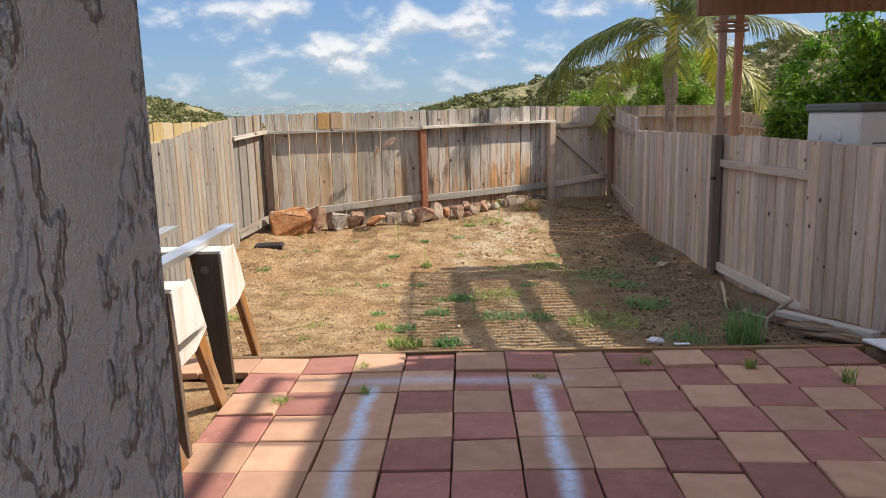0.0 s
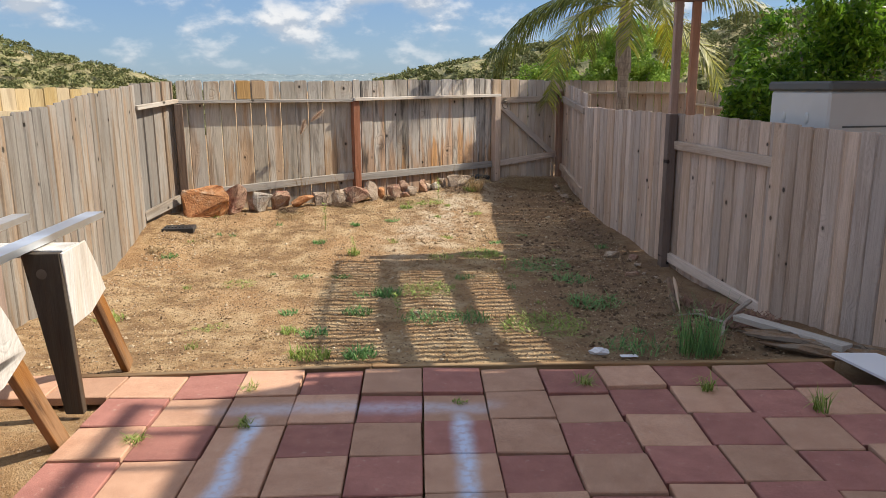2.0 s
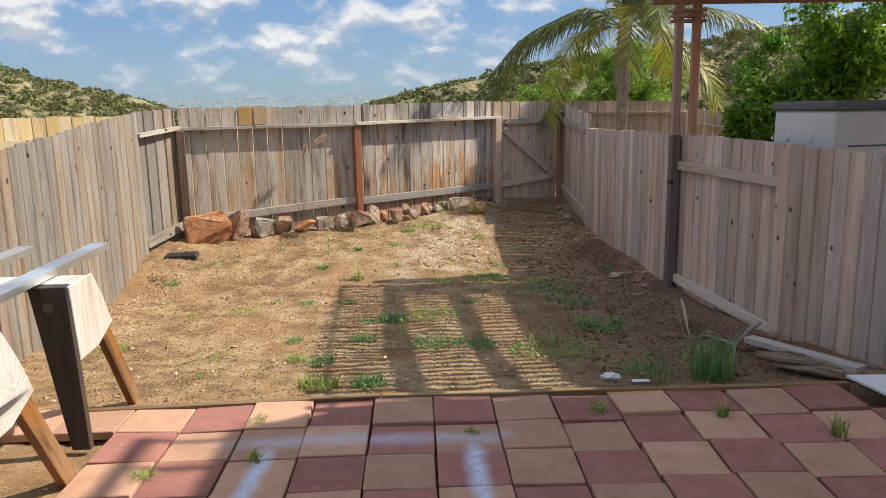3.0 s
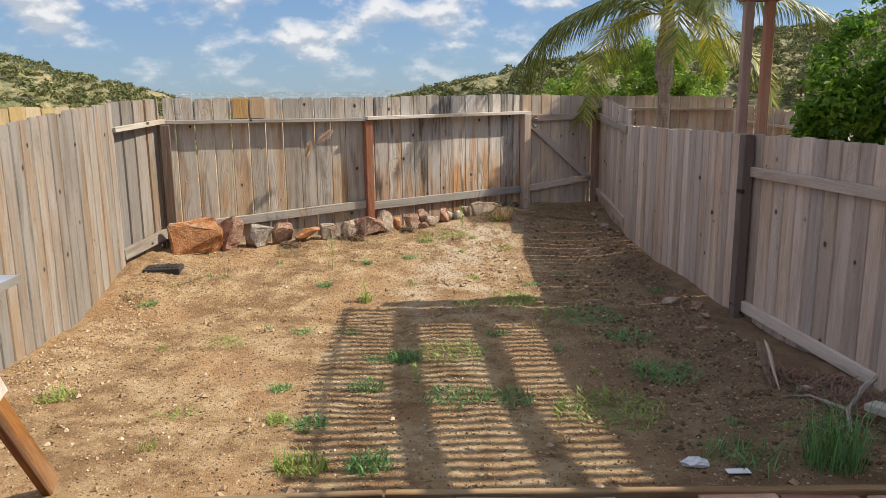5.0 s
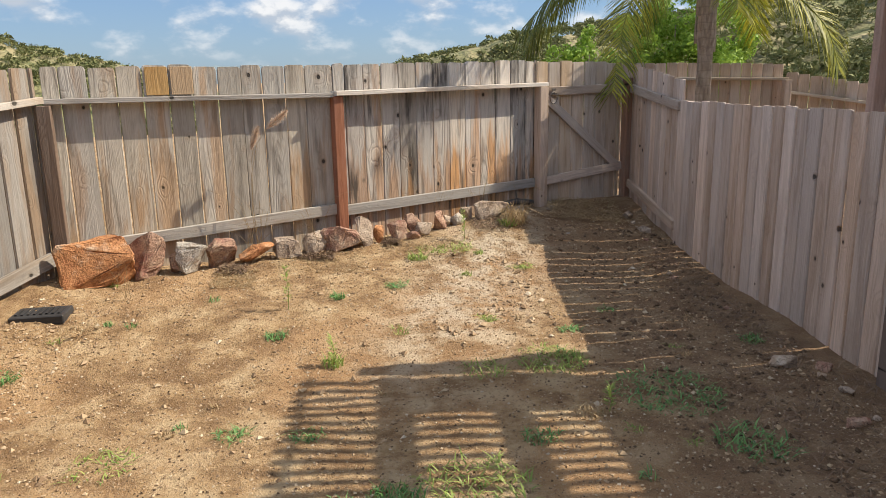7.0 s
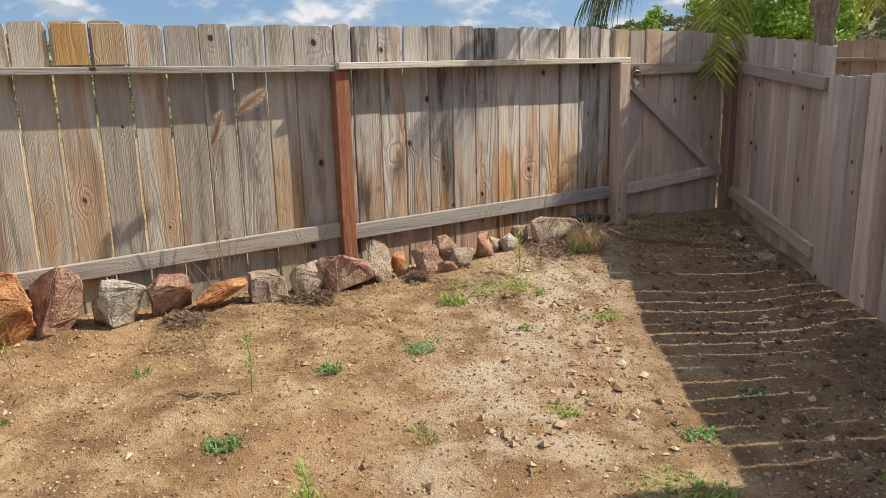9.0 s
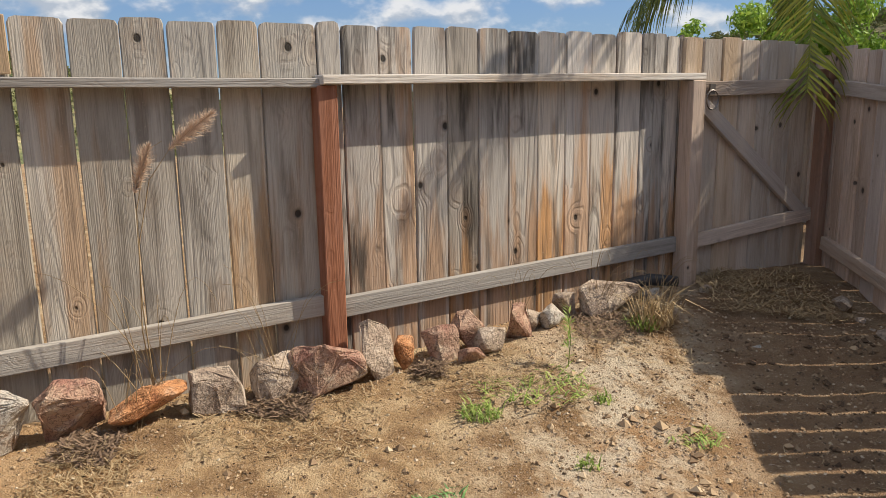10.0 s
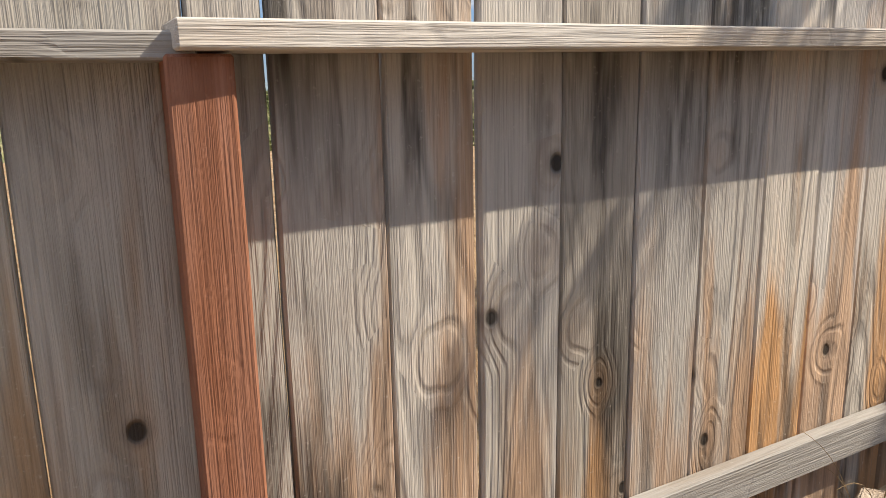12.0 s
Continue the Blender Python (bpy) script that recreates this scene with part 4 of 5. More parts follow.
def palm():
    rng = random.Random(12)
    t = thing("palm_tree", "feather palm with arching yellow-green fronds and a ringed grey trunk", "palm tree", at=(3.45, 12.55, -0.3))
    bm = bmesh.new()
    pts, rad = [], []
    for i in range(40):
        z = i / 39 * 3.1
        pts.append((0.015 * math.sin(z), 0, z))
        rad.append((0.098 - 0.006 * z) * (1 + 0.035 * (i % 2)) + (0.022 * smooth01(z, 2.0, 2.15) * (1 - smooth01(z, 2.7, 3.0))))
    tube(bm, pts, rad, 14)
    part("trunk", bm, M_TRUNK, t, smooth=True)
    # old leaf bases clasping the top of the trunk
    for i in range(9):
        a = i * 2.4
        z = 2.0 + 0.1 * i
        out = Vector((math.cos(a), math.sin(a), 0))
        bm = bmesh.new()
        tube(bm, [out * 0.08 + Vector((0, 0, z)), out * 0.10 + Vector((0, 0, z + 0.14)), out * 0.12 + Vector((0, 0, z + 0.30))], [0.05, 0.035, 0.008], 6)
        part("leaf_base", bm, M_TRUNK, t)
    crown = Vector((0, 0, 3.02))
    n = 30
    for number, way in enumerate(FROND_WAYS):
        yellow = number in (1, 3, 5, 10)
        last = Vector(way[-1])
        across = FROND_TURN.get(number, (-last.y, last.x, 0))
        knots = [crown] + [crown + Vector(p) for p in way]
        ends = [knots[0] * 2 - knots[1]] + knots + [knots[-1] * 2 - knots[-2]]
        spine = []
        for i in range(n + 1):
            u = min(i / n * 4, 3.9999)
            k, f = int(u), u - int(u)
            a, b, c, d = ends[k:k + 4]
            spine.append(0.5 * (2 * b + (c - a) * f + (2 * a - 5 * b + 4 * c - d) * f * f + (3 * b - a - 3 * c + d) * f ** 3))
        bm = bmesh.new()
        tube(bm, spine, [0.018 * (1 - 0.85 * i / n) for i in range(n + 1)], 4)
        count = 150
        for i in range(14, count):
            k = i / count
            j = int(k * n)
            p = spine[j].lerp(spine[j + 1], k * n - j)
            d = (spine[j + 1] - spine[j]).normalized()
            side = Vector(across)
            side = (side - d * side.dot(d)).normalized()
            ll = 0.60 * math.sin(math.pi * (0.16 + 0.76 * k)) ** 0.6 * rng.uniform(0.85, 1.12)
            for sgn in (-1, 1):
                s = (side * sgn * rng.uniform(0.5, 0.85) + d * 0.85 + Vector((0, 0, rng.uniform(-0.2, 0.25)))).normalized()
                sag = Vector((0, 0, -1)) * ll * (rng.uniform(0.15, 0.4) if yellow else rng.uniform(0.35, 0.75))
                w = d * 0.0115
                mid = p + s * ll * 0.45 + sag * 0.22
                late = p + s * ll * 0.72 + sag * 0.6
                tip = p + s * ll * 0.86 + sag * 1.15
                v = [bm.verts.new(q) for q in (p - w * 0.7, p + w * 0.7, mid + w, mid - w, late + w * 0.6, late - w * 0.6, tip)]
                bm.faces.new((v[0], v[1], v[2], v[3]))
                bm.faces.new((v[3], v[2], v[4], v[5]))
                bm.faces.new((v[5], v[4], v[6]))
        part("frond", bm, M_PALM_YELLOW if yellow else M_PALM, t, "yellowing frond" if yellow else "")


palm()


def weed(bm, rng, at, spread, height, blades, width=0.006, lean=0.7):
    at = Vector(at)
    for _ in range(blades):
        a, r = rng.uniform(0, 6.283), spread * math.sqrt(rng.random()) * 0.5
        base = at + Vector((math.cos(a) * r, math.sin(a) * r, 0))
        b = rng.uniform(0, 6.283)
        out = Vector((math.cos(b), math.sin(b), 0))
        h = height * rng.uniform(0.4, 1.1)
        side = Vector((-out.y, out.x, 0)) * width * rng.uniform(0.6, 1.3)
        mid = base + out * h * lean * 0.35 + Vector((0, 0, h * 0.5))
        tip = base + out * h * lean * rng.uniform(0.6, 1.3) + Vector((0, 0, h * rng.uniform(0.12, 1.0)))
        v = [bm.verts.new(q) for q in (base - side, base + side, mid + side * 0.8, mid - side * 0.8, tip)]
        bm.faces.new((v[0], v[1], v[2], v[3]))
        bm.faces.new((v[3], v[2], v[4]))


def plant(name, label, x, y, spread, height, blades, material, seed, width=0.006, lean=0.7, z=None, category="weed"):
    rng = random.Random(seed)
    t = thing(name, label, category, at=(x, y, (ground_full(x, y) if z is None else z) - 0.004))
    bm = bmesh.new()
    weed(bm, rng, (0, 0, 0), spread, height, blades, width, lean)
    part("leaves", bm, material, t)
    return t


# ---- stones along the fence ----
def stone(x, y, w, d, h, turn, material, label, seed, name="garden_stone", sink=0.015, group="stones along the fence"):
    rng = random.Random(seed)
    bm = bmesh.new()
    for _ in range(15):
        p = Vector((rng.uniform(-1, 1), rng.uniform(-1, 1), rng.uniform(-1, 1)))
        k = max(abs(p.x), abs(p.y), abs(p.z))
        p = p / k * rng.uniform(0.84, 1.06)
        bm.verts.new((p.x * w / 2, p.y * d / 2, (p.z * 0.5 + 0.5) * h))
    hull = bmesh.ops.convex_hull(bm, input=bm.verts)
    bmesh.ops.delete(bm, geom=list({g for g in hull["geom_interior"] + hull["geom_unused"] if isinstance(g, bmesh.types.BMVert)}), context="VERTS")
    bmesh.ops.bevel(bm, geom=list(bm.edges), offset=min(w, d, h) * 0.035, segments=1, affect="EDGES")
    bmesh.ops.triangulate(bm, faces=list(bm.faces))
    bmesh.ops.subdivide_edges(bm, edges=list(bm.edges), cuts=1 if w < 0.09 else 3 if w > 0.2 else 2)
    bmesh.ops.smooth_vert(bm, verts=list(bm.verts), factor=0.3, use_axis_x=True, use_axis_y=True, use_axis_z=True)
    for v in bm.verts:
        n = noise.noise_vector(v.co * 11 + Vector((seed, 0, 0))) * 0.06 + noise.noise_vector(v.co * 27 + Vector((seed, 5, 0))) * 0.03 + noise.noise_vector(v.co * 70 + Vector((seed, 9, 0))) * 0.014
        v.co += n * min(w, h) * 1.1
    ob = part(name, bm, material)
    ob.location = (x, y, ground_z(x, y) - sink)
    ob.rotation_euler = (0, 0, radians(turn))
    return tagged(ob, label, "stone", group)


STONES = [
    (-2.27, 8.76, 0.50, 0.24, 0.36, 22, M_ORANGE, "large orange-brown jagged boulder on the dirt"),
    (-1.97, 8.95, 0.24, 0.22, 0.36, 30, M_ROSE, "pinkish-tan blocky boulder beside the orange one"),
    (-1.80, 9.05, 0.11, 0.09, 0.19, 10, M_ROSE, "small brown stone between two boulders"),
    (-1.70, 9.06, 0.22, 0.17, 0.25, 25, M_WHITEST, "pale whitish stone with a rusty side"),
    (-1.49, 9.18, 0.24, 0.13, 0.24, 30, M_ROSE, "tan and rust stone among dead roots"),
    (-1.26, 9.29, 0.29, 0.15, 0.16, 24, M_ORANGE, "flat orange stone on the dirt"),
    (-1.04, 9.41, 0.22, 0.14, 0.19, 27, M_GREYST, "squarish grey-brown stone under the rail"),
    (-0.84, 9.54, 0.21, 0.14, 0.19, 30, M_GREYST, "grey-pink wedge of stone beside dead roots"),
    (-0.64, 9.60, 0.29, 0.16, 0.23, 30, M_ROSE, "tan angular stone at the red post"),
    (-0.45, 9.74, 0.15, 0.12, 0.26, 26, M_GREYST, "upright block of grey-brown stone"),
    (-0.34, 9.83, 0.10, 0.10, 0.16, 20, M_ORANGE, "small ochre stone on the bank"),
    (-0.19, 9.91, 0.19, 0.11, 0.18, 35, M_ROSE, "reddish stone on the dirt bank"),
    (-0.05, 10.01, 0.17, 0.13, 0.21, 35, M_ROSE, "reddish-brown slanting stone on dirt"),
    (0.05, 9.98, 0.15, 0.10, 0.13, 35, M_GREYST, "grey stone leaning on a reddish one"),
    (-0.03, 9.88, 0.15, 0.08, 0.09, 15, M_ROSE, "small flat pinkish stone"),
    (0.17, 10.11, 0.18, 0.13, 0.19, 40, M_ROSE, "brown-pink stone on the bank"),
    (0.25, 10.22, 0.15, 0.10, 0.13, 30, M_GREYST, "small grey stone below the rail"),
    (0.37, 10.26, 0.16, 0.10, 0.12, 35, M_WHITEST, "small pale tan stone on dirt"),
    (0.46, 10.40, 0.14, 0.10, 0.14, 35, M_GREYST, "grey stone at the foot of the fence"),
    (0.68, 10.49, 0.38, 0.19, 0.18, 28, M_GREYST, "broad grey-pink stone near the gate post"),
    (0.99, 10.68, 0.15, 0.09, 0.09, 35, M_WHITEST, "small pale stone near the gate"),
    (1.33, 10.84, 0.10, 0.07, 0.05, 35, M_GREYST, "small dark stone at the gate"),
    (2.14, 9.95, 0.10, 0.14, 0.06, 10, M_ROSE, "reddish broken brick at the side fence"),
    (2.13, 10.40, 0.09, 0.20, 0.07, 5, M_GREYST, "flat grey stone along the side fence"),
    (2.10, 10.80, 0.10, 0.22, 0.07, -5, M_GREYST, "flat grey stone along the side fence"),
    (2.12, 9.25, 0.14, 0.10, 0.04, 20, M_GREYST, "flat grey stone on the dirt"),
    (2.18, 8.55, 0.09, 0.10, 0.06, 40, M_PEBBLE, "brown stone at the side fence"),
    (2.05, 7.50, 0.13, 0.11, 0.08, 30, M_PEBBLE, "round brown stone at the side fence"),
    (2.04, 6.76, 0.15, 0.09, 0.05, 10, M_ROSE, "flat reddish stone on the dirt"),
    (1.36, 10.19, 0.07, 0.05, 0.03, 0, M_WHITEST, "small white pebble on the dirt"),
]
for i, (x, y, w, d, h, turn, mat, label) in enumerate(STONES):
    stone(x, y, w, d, h, turn, mat, label, 100 + i)
rng = random.Random(5)
for i in range(26):
    y = 5.4 + 5.4 * i / 26 + rng.uniform(-0.1, 0.1)
    x = 2.24 - 0.11 * smooth01(y, 7, 10) + rng.uniform(-0.12, 0.03)
    s = rng.uniform(0.03, 0.08)
    stone(x, y, s, s * rng.uniform(0.8, 1.5), s * 0.7, rng.uniform(0, 90), rng.choice((M_PEBBLE, M_GREYST, M_ROSE)), "small brown stone at the foot of the side fence", 200 + i, sink=0.008)


def grit(name, label, count, seed, x0, x1, y0, y1, s0, s1, material, where=None):
    rng = random.Random(seed)
    verts, faces = [], []
    for _ in range(count):
        x, y = rng.uniform(x0, x1), rng.uniform(y0, y1)
        if where and rng.random() > where(x, y):
            continue
        s = s0 + (s1 - s0) * rng.random() ** 3
        z = ground_full(x, y) + s * 0.15
        n = len(verts)
        a = rng.uniform(0, 6.28)
        for k in range(4):
            b = a + k * 1.571 + rng.uniform(-0.4, 0.4)
            verts.append((x + s * math.cos(b) * rng.uniform(0.7, 1.2), y + s * math.sin(b) * rng.uniform(0.7, 1.2), z + rng.uniform(-0.2, 0.3) * s))
        verts.append((x + rng.uniform(-0.3, 0.3) * s, y + rng.uniform(-0.3, 0.3) * s, z + s * rng.uniform(0.5, 0.9)))
        verts.append((x, y, z - s * 0.8))
        for k in range(4):
            faces += [(n + k, n + (k + 1) % 4, n + 4), (n + (k + 1) % 4, n + k, n + 5)]
    me = bpy.data.meshes.new(name)
    me.from_pydata(verts, [], faces)
    me.materials.append(material)
    tagged(new(name, me), label, "gravel", kind="stuff")


def grit_material():
    m = Mat("loose_grit", 0.95)
    col = m.ramp(m.island(), (0.0, (0.22, 0.145, 0.085)), (0.45, (0.38, 0.27, 0.165)), (0.8, (0.46, 0.34, 0.21)), (1.0, (0.56, 0.47, 0.35)))
    return m.done(col)


M_GRIT = grit_material()
M_CLOD = stone_material("dark_clod", (0.10, 0.062, 0.036), (0.17, 0.11, 0.065), (0.24, 0.165, 0.10))
yard = lambda x, y: 1.0 if y < 9.3 + 0.5 * (x + 1.5) + 0.5 else 0.0
grit("dirt_crumbs", "tan crumbs of dirt and fine gravel over the yard", 36000, 1, -2.55, 2.3, 4.25, 11.1, 0.003, 0.011, M_GRIT, yard)
grit("pebbles", "scattered tan and grey pebbles", 1400, 2, -2.55, 2.3, 4.25, 11.1, 0.008, 0.026, M_GRIT, yard)
grit("fence_gravel", "gravel along the left fence", 2600, 3, -2.55, -1.75, 5.6, 8.4, 0.006, 0.018, M_GRIT, lambda x, y: smooth01(-x, 1.8, 2.4))
grit("gate_gravel", "pale chips of stone on the bank near the gate", 2600, 4, -0.1, 1.1, 8.4, 10.6, 0.003, 0.009, M_PEBBLE, yard)
grit("clods", "broken clods of dirt", 150, 6, 0.1, 0.9, 8.0, 9.6, 0.012, 0.032, M_GRIT)
grit("clods", "dark clods and debris in the shaded strip by the side fence", 1500, 8, 1.2, 2.3, 4.4, 10.4, 0.006, 0.028, M_CLOD)
grit("dark_crumbs", "dark crumbs of soil over the yard", 9000, 9, -2.5, 2.2, 4.25, 10.6, 0.004, 0.010, M_CLOD, yard)
grit("patio_grit", "sandy crumbs on the bare dirt beside the pavers", 900, 7, -2.5, -1.4, 0.8, 4.0, 0.004, 0.010, M_GRIT)


def straws(name, label, count, seed, boxes, length, material, lift=0.004, width=0.0018):
    rng = random.Random(seed)
    verts, faces = [], []
    for _ in range(count):
        x0, x1, y0, y1 = rng.choice(boxes)
        x, y = rng.uniform(x0, x1), rng.uniform(y0, y1)
        a, ll = rng.uniform(0, 6.28), length * rng.uniform(0.3, 1.2)
        dx, dy = math.cos(a) * ll / 2, math.sin(a) * ll / 2
        z = ground_full(x, y) + lift
        n = len(verts)
        wx, wy = -math.sin(a) * width, math.cos(a) * width
        h0, h1 = rng.uniform(0, 0.3) * ll, rng.uniform(0, 0.3) * ll
        verts += [(x - dx - wx, y - dy - wy, z + h0), (x - dx + wx, y - dy + wy, z + h0), (x + wx, y + wy, z), (x - wx, y - wy, z), (x + dx, y + dy, z + h1)]
        faces += [(n, n + 1, n + 2, n + 3), (n + 3, n + 2, n + 4)]
    me = bpy.data.meshes.new(name)
    me.from_pydata(verts, [], faces)
    me.materials.append(material)
    tagged(new(name, me), label, "plant litter", kind="stuff")


straws("straw_litter", "dry straw and stalks scattered on the dirt", 1500, 1, [(-2.4, 2.2, 4.3, 9.5)], 0.05, M_DRY)
straws("straw_litter", "dry straw heaped before the stones", 1800, 2, [(-1.5, -1.2, 8.75, 9.1), (-1.1, -0.4, 9.1, 9.6), (-0.3, 0.3, 9.6, 10.0), (0.4, 1.0, 9.9, 10.6)], 0.09, M_DRY, 0.01)
straws("leaf_litter", "brown dead leaves and straw before the gate", 900, 3, [(1.3, 2.05, 10.55, 11.2)], 0.12, M_DRY, 0.02, 0.003)
straws("twig_litter", "dark dead roots and twigs among the stones", 1700, 4, [(-1.50, -1.30, 9.0, 9.2), (-0.95, -0.68, 9.36, 9.52), (0.5, 0.8, 10.1, 10.4), (-0.28, -0.16, 9.72, 9.85)], 0.08, M_TWIG, 0.012, 0.003)
straws("twig_litter", "dark twigs and debris along the side fence", 2200, 5, [(1.6, 2.45, 4.8, 7.5), (1.95, 2.25, 7.5, 9.8)], 0.10, M_TWIG, 0.01, 0.0022)
straws("twig_litter", "reddish dead leaves and roots heaped by the side fence", 700, 6, [(2.15, 2.6, 5.0, 5.9)], 0.13, M_HUSKLEAF, 0.025, 0.005)

# ---- weeds, one by one ----
BIG = [  # x, y, spread, height, blades, material, lean, label
    (0.76, 7.68, 0.42, 0.10, 260, M_WEED, 1.2, "bright green sprawling weed on the dirt"),
    (1.30, 7.22, 0.60, 0.09, 420, M_DARKWEED, 1.2, "dark green low weed mat in the shade"),
    (1.48, 6.60, 0.34, 0.12, 160, M_DARKWEED, 1.0, "dark green weed in the shade"),
    (0.18, 6.30, 0.52, 0.09, 230, M_WEED, 1.5, "mat of pulled green grass on the dirt"),
    (-0.12, 6.22, 0.26, 0.17, 190, M_DARKWEED, 0.5, "bushy green weed at the edge of the slatted shade"),
    (1.02, 5.22, 0.62, 0.12, 420, M_WEED, 1.3, "sprawling bright green weed on the dirt"),
    (1.50, 5.85, 0.40, 0.15, 180, M_DARKWEED, 1.3, "dark green straggling weed on dirt"),
    (0.19, 5.45, 0.36, 0.13, 150, M_DARKWEED, 1.0, "green weed with dry stems"),
    (0.50, 5.45, 0.30, 0.15, 120, M_DARKWEED, 0.8, "green weed with dry stems"),
    (-0.32, 5.70, 0.22, 0.13, 120, M_DARKWEED, 0.6, "small green weed tuft on dirt"),
    (-0.32, 6.22, 0.16, 0.08, 70, M_DARKWEED, 0.9, "low dull green weed on dirt"),
    (-0.54, 5.07, 0.18, 0.13, 90, M_DARKWEED, 0.8, "small green weed tuft on dirt"),
    (-0.50, 4.55, 0.24, 0.20, 150, M_WEED, 0.5, "yellow-green weed by the edging"),
    (-0.20, 4.55, 0.20, 0.17, 130, M_DARKWEED, 0.6, "green weed by the edging"),
    (0.22, 9.70, 0.50, 0.08, 240, M_WEED, 1.6, "long mat of pulled green grass near the stones"),
    (-0.01, 9.45, 0.16, 0.13, 110, M_WEED, 0.8, "bright green weed near the stones"),
    (0.81, 9.38, 0.22, 0.06, 110, M_WEED, 1.6, "low green weed at the shade's edge"),
    (-0.18, 8.90, 0.20, 0.06, 110, M_DARKWEED, 1.6, "low dark green weed on the dirt"),
    (-0.57, 8.60, 0.10, 0.12, 60, M_DARKWEED, 0.6, "small dark weed on the dirt"),
    (-0.90, 8.04, 0.14, 0.11, 80, M_DARKWEED, 0.8, "small dark green weed"),
    (-0.51, 7.67, 0.12, 0.20, 60, M_WEED, 0.4, "upright green weed on the dirt"),
    (0.36, 7.55, 0.26, 0.12, 70, M_WEED, 1.0, "thin yellow-green weed on the dirt"),
    (0.44, 8.33, 0.14, 0.08, 60, M_WEED, 1.2, "low green weed on the dirt"),
    (-0.91, 6.88, 0.16, 0.09, 70, M_DARKWEED, 1.2, "low green weed on the dirt"),
    (-1.41, 6.60, 0.30, 0.06, 80, M_WEED, 1.6, "low trailing green weed"),
    (-1.29, 5.23, 0.30, 0.06, 110, M_WEED, 1.6, "flat pulled green weed"),
    (-0.72, 5.14, 0.14, 0.12, 70, M_WEED, 0.9, "small green weed on the dirt"),
    (-0.82, 5.66, 0.12, 0.12, 60, M_DARKWEED, 0.8, "small green weed on the dirt"),
    (-2.10, 5.60, 0.22, 0.12, 100, M_WEED, 0.9, "green weed beside the silvered fence"),
    (-2.30, 7.50, 0.20, 0.10, 90, M_DARKWEED, 0.9, "small green weed near the fence"),
    (-0.55, 6.83, 0.16, 0.10, 60, M_DARKWEED, 0.9, "dull green weed at the edge of the shade"),
    (0.55, 6.74, 0.18, 0.14, 60, M_DARKWEED, 0.7, "dry-stemmed weed in the slatted shade"),
    (0.83, 6.99, 0.16, 0.10, 60, M_DRY, 0.9, "dry tan weed on the dirt"),
    (0.97, 8.15, 0.14, 0.09, 60, M_DARKWEED, 0.9, "small dark weed at the shade's edge"),
    (2.05, 7.88, 0.14, 0.13, 70, M_DARKWEED, 0.7, "dark weed at the side fence"),
    (1.30, 8.55, 0.14, 0.06, 50, M_DARKWEED, 1.2, "small dark weed in the strip"),
    (0.90, 10.35, 0.22, 0.30, 130, M_DRY, 0.5, "dry tan and green weed clump near the gate"),
    (0.84, 10.30, 0.16, 0.22, 70, M_WEED, 0.5, "green weed clump near the gate"),
    (0.50, 9.60, 0.10, 0.10, 40, M_WEED, 0.6, "small green sprout on the dirt"),
    (0.36, 9.15, 0.10, 0.08, 40, M_WEED, 0.6, "small green sprout on the dirt"),
    (-2.45, 7.62, 0.20, 0.10, 110, M_DRY, 1.0, "dry rusty weed at the fence"),
    (-2.16, 8.10, 0.34, 0.06, 120, M_DRY, 1.4, "dry rusty weed beside the drain cover"),
    (0.30, 7.40, 0.50, 0.05, 120, M_DRY, 1.5, "dry tan grass on the dirt"),
    (1.05, 10.90, 0.25, 0.07, 80, M_DRY, 1.5, "dry grass at the gate post"),
]
for i, (x, y, sp, h, n, mat, lean, label) in enumerate(BIG):
    plant("weed", label, x, y, sp, h * (0.5 if h < 0.25 else 1), int(n * 1.1), mat, 300 + i, 0.0040, lean * 1.3)
rng = random.Random(77)
for i in range(34):
    x, y = rng.uniform(-2.2, 1.9), rng.uniform(4.5, 8.8)
    plant("weed_sprout", "tiny green sprout on the dirt", x, y, 0.08, 0.05, 22, rng.choice((M_WEED, M_DARKWEED, M_DRY)), 400 + i, 0.003, 1.0)
plant("grass_tuft", "tall fine green grass tuft behind the edging", 1.80, 4.50, 0.24, 0.44, 230, M_DARKWEED, 500, 0.0024, 0.42, category="grass tuft")
plant("grass_tuft", "low green grass beside the tall tuft", 1.45, 4.60, 0.36, 0.14, 110, M_DARKWEED, 501, 0.003, 1.0, category="grass tuft")
for i, (x, y, h) in enumerate(((1.58, 3.83, 0.13), (2.02, 3.56, 0.16), (0.99, 3.93, 0.08), (-0.71, 3.93, 0.06), (-0.65, 3.54, 0.06), (-1.09, 3.40, 0.07), (0.34, 3.75, 0.02))):
    plant("paver_weed", "small green grass tuft in a joint of the pavers", x, y, 0.07, h, 46, M_WEED, 510 + i, 0.0028, 0.6 if h > 0.1 else 1.2, 0.0, "grass tuft")


# ---- tall spindly weeds and dry stalks with seed plumes ----
def stalk(pts, r, material, t, name="stem"):
    bm = bmesh.new()
    tube(bm, pts, [r * (1 - 0.6 * i / (len(pts) - 1)) for i in range(len(pts))], 4)
    part(name, bm, material, t)


def arc(a, b, lift, n=8):
    a, b = Vector(a), Vector(b)
    return [a.lerp(b, i / n) + Vector((0, 0, lift * math.sin(math.pi * i / n))) for i in range(n + 1)]


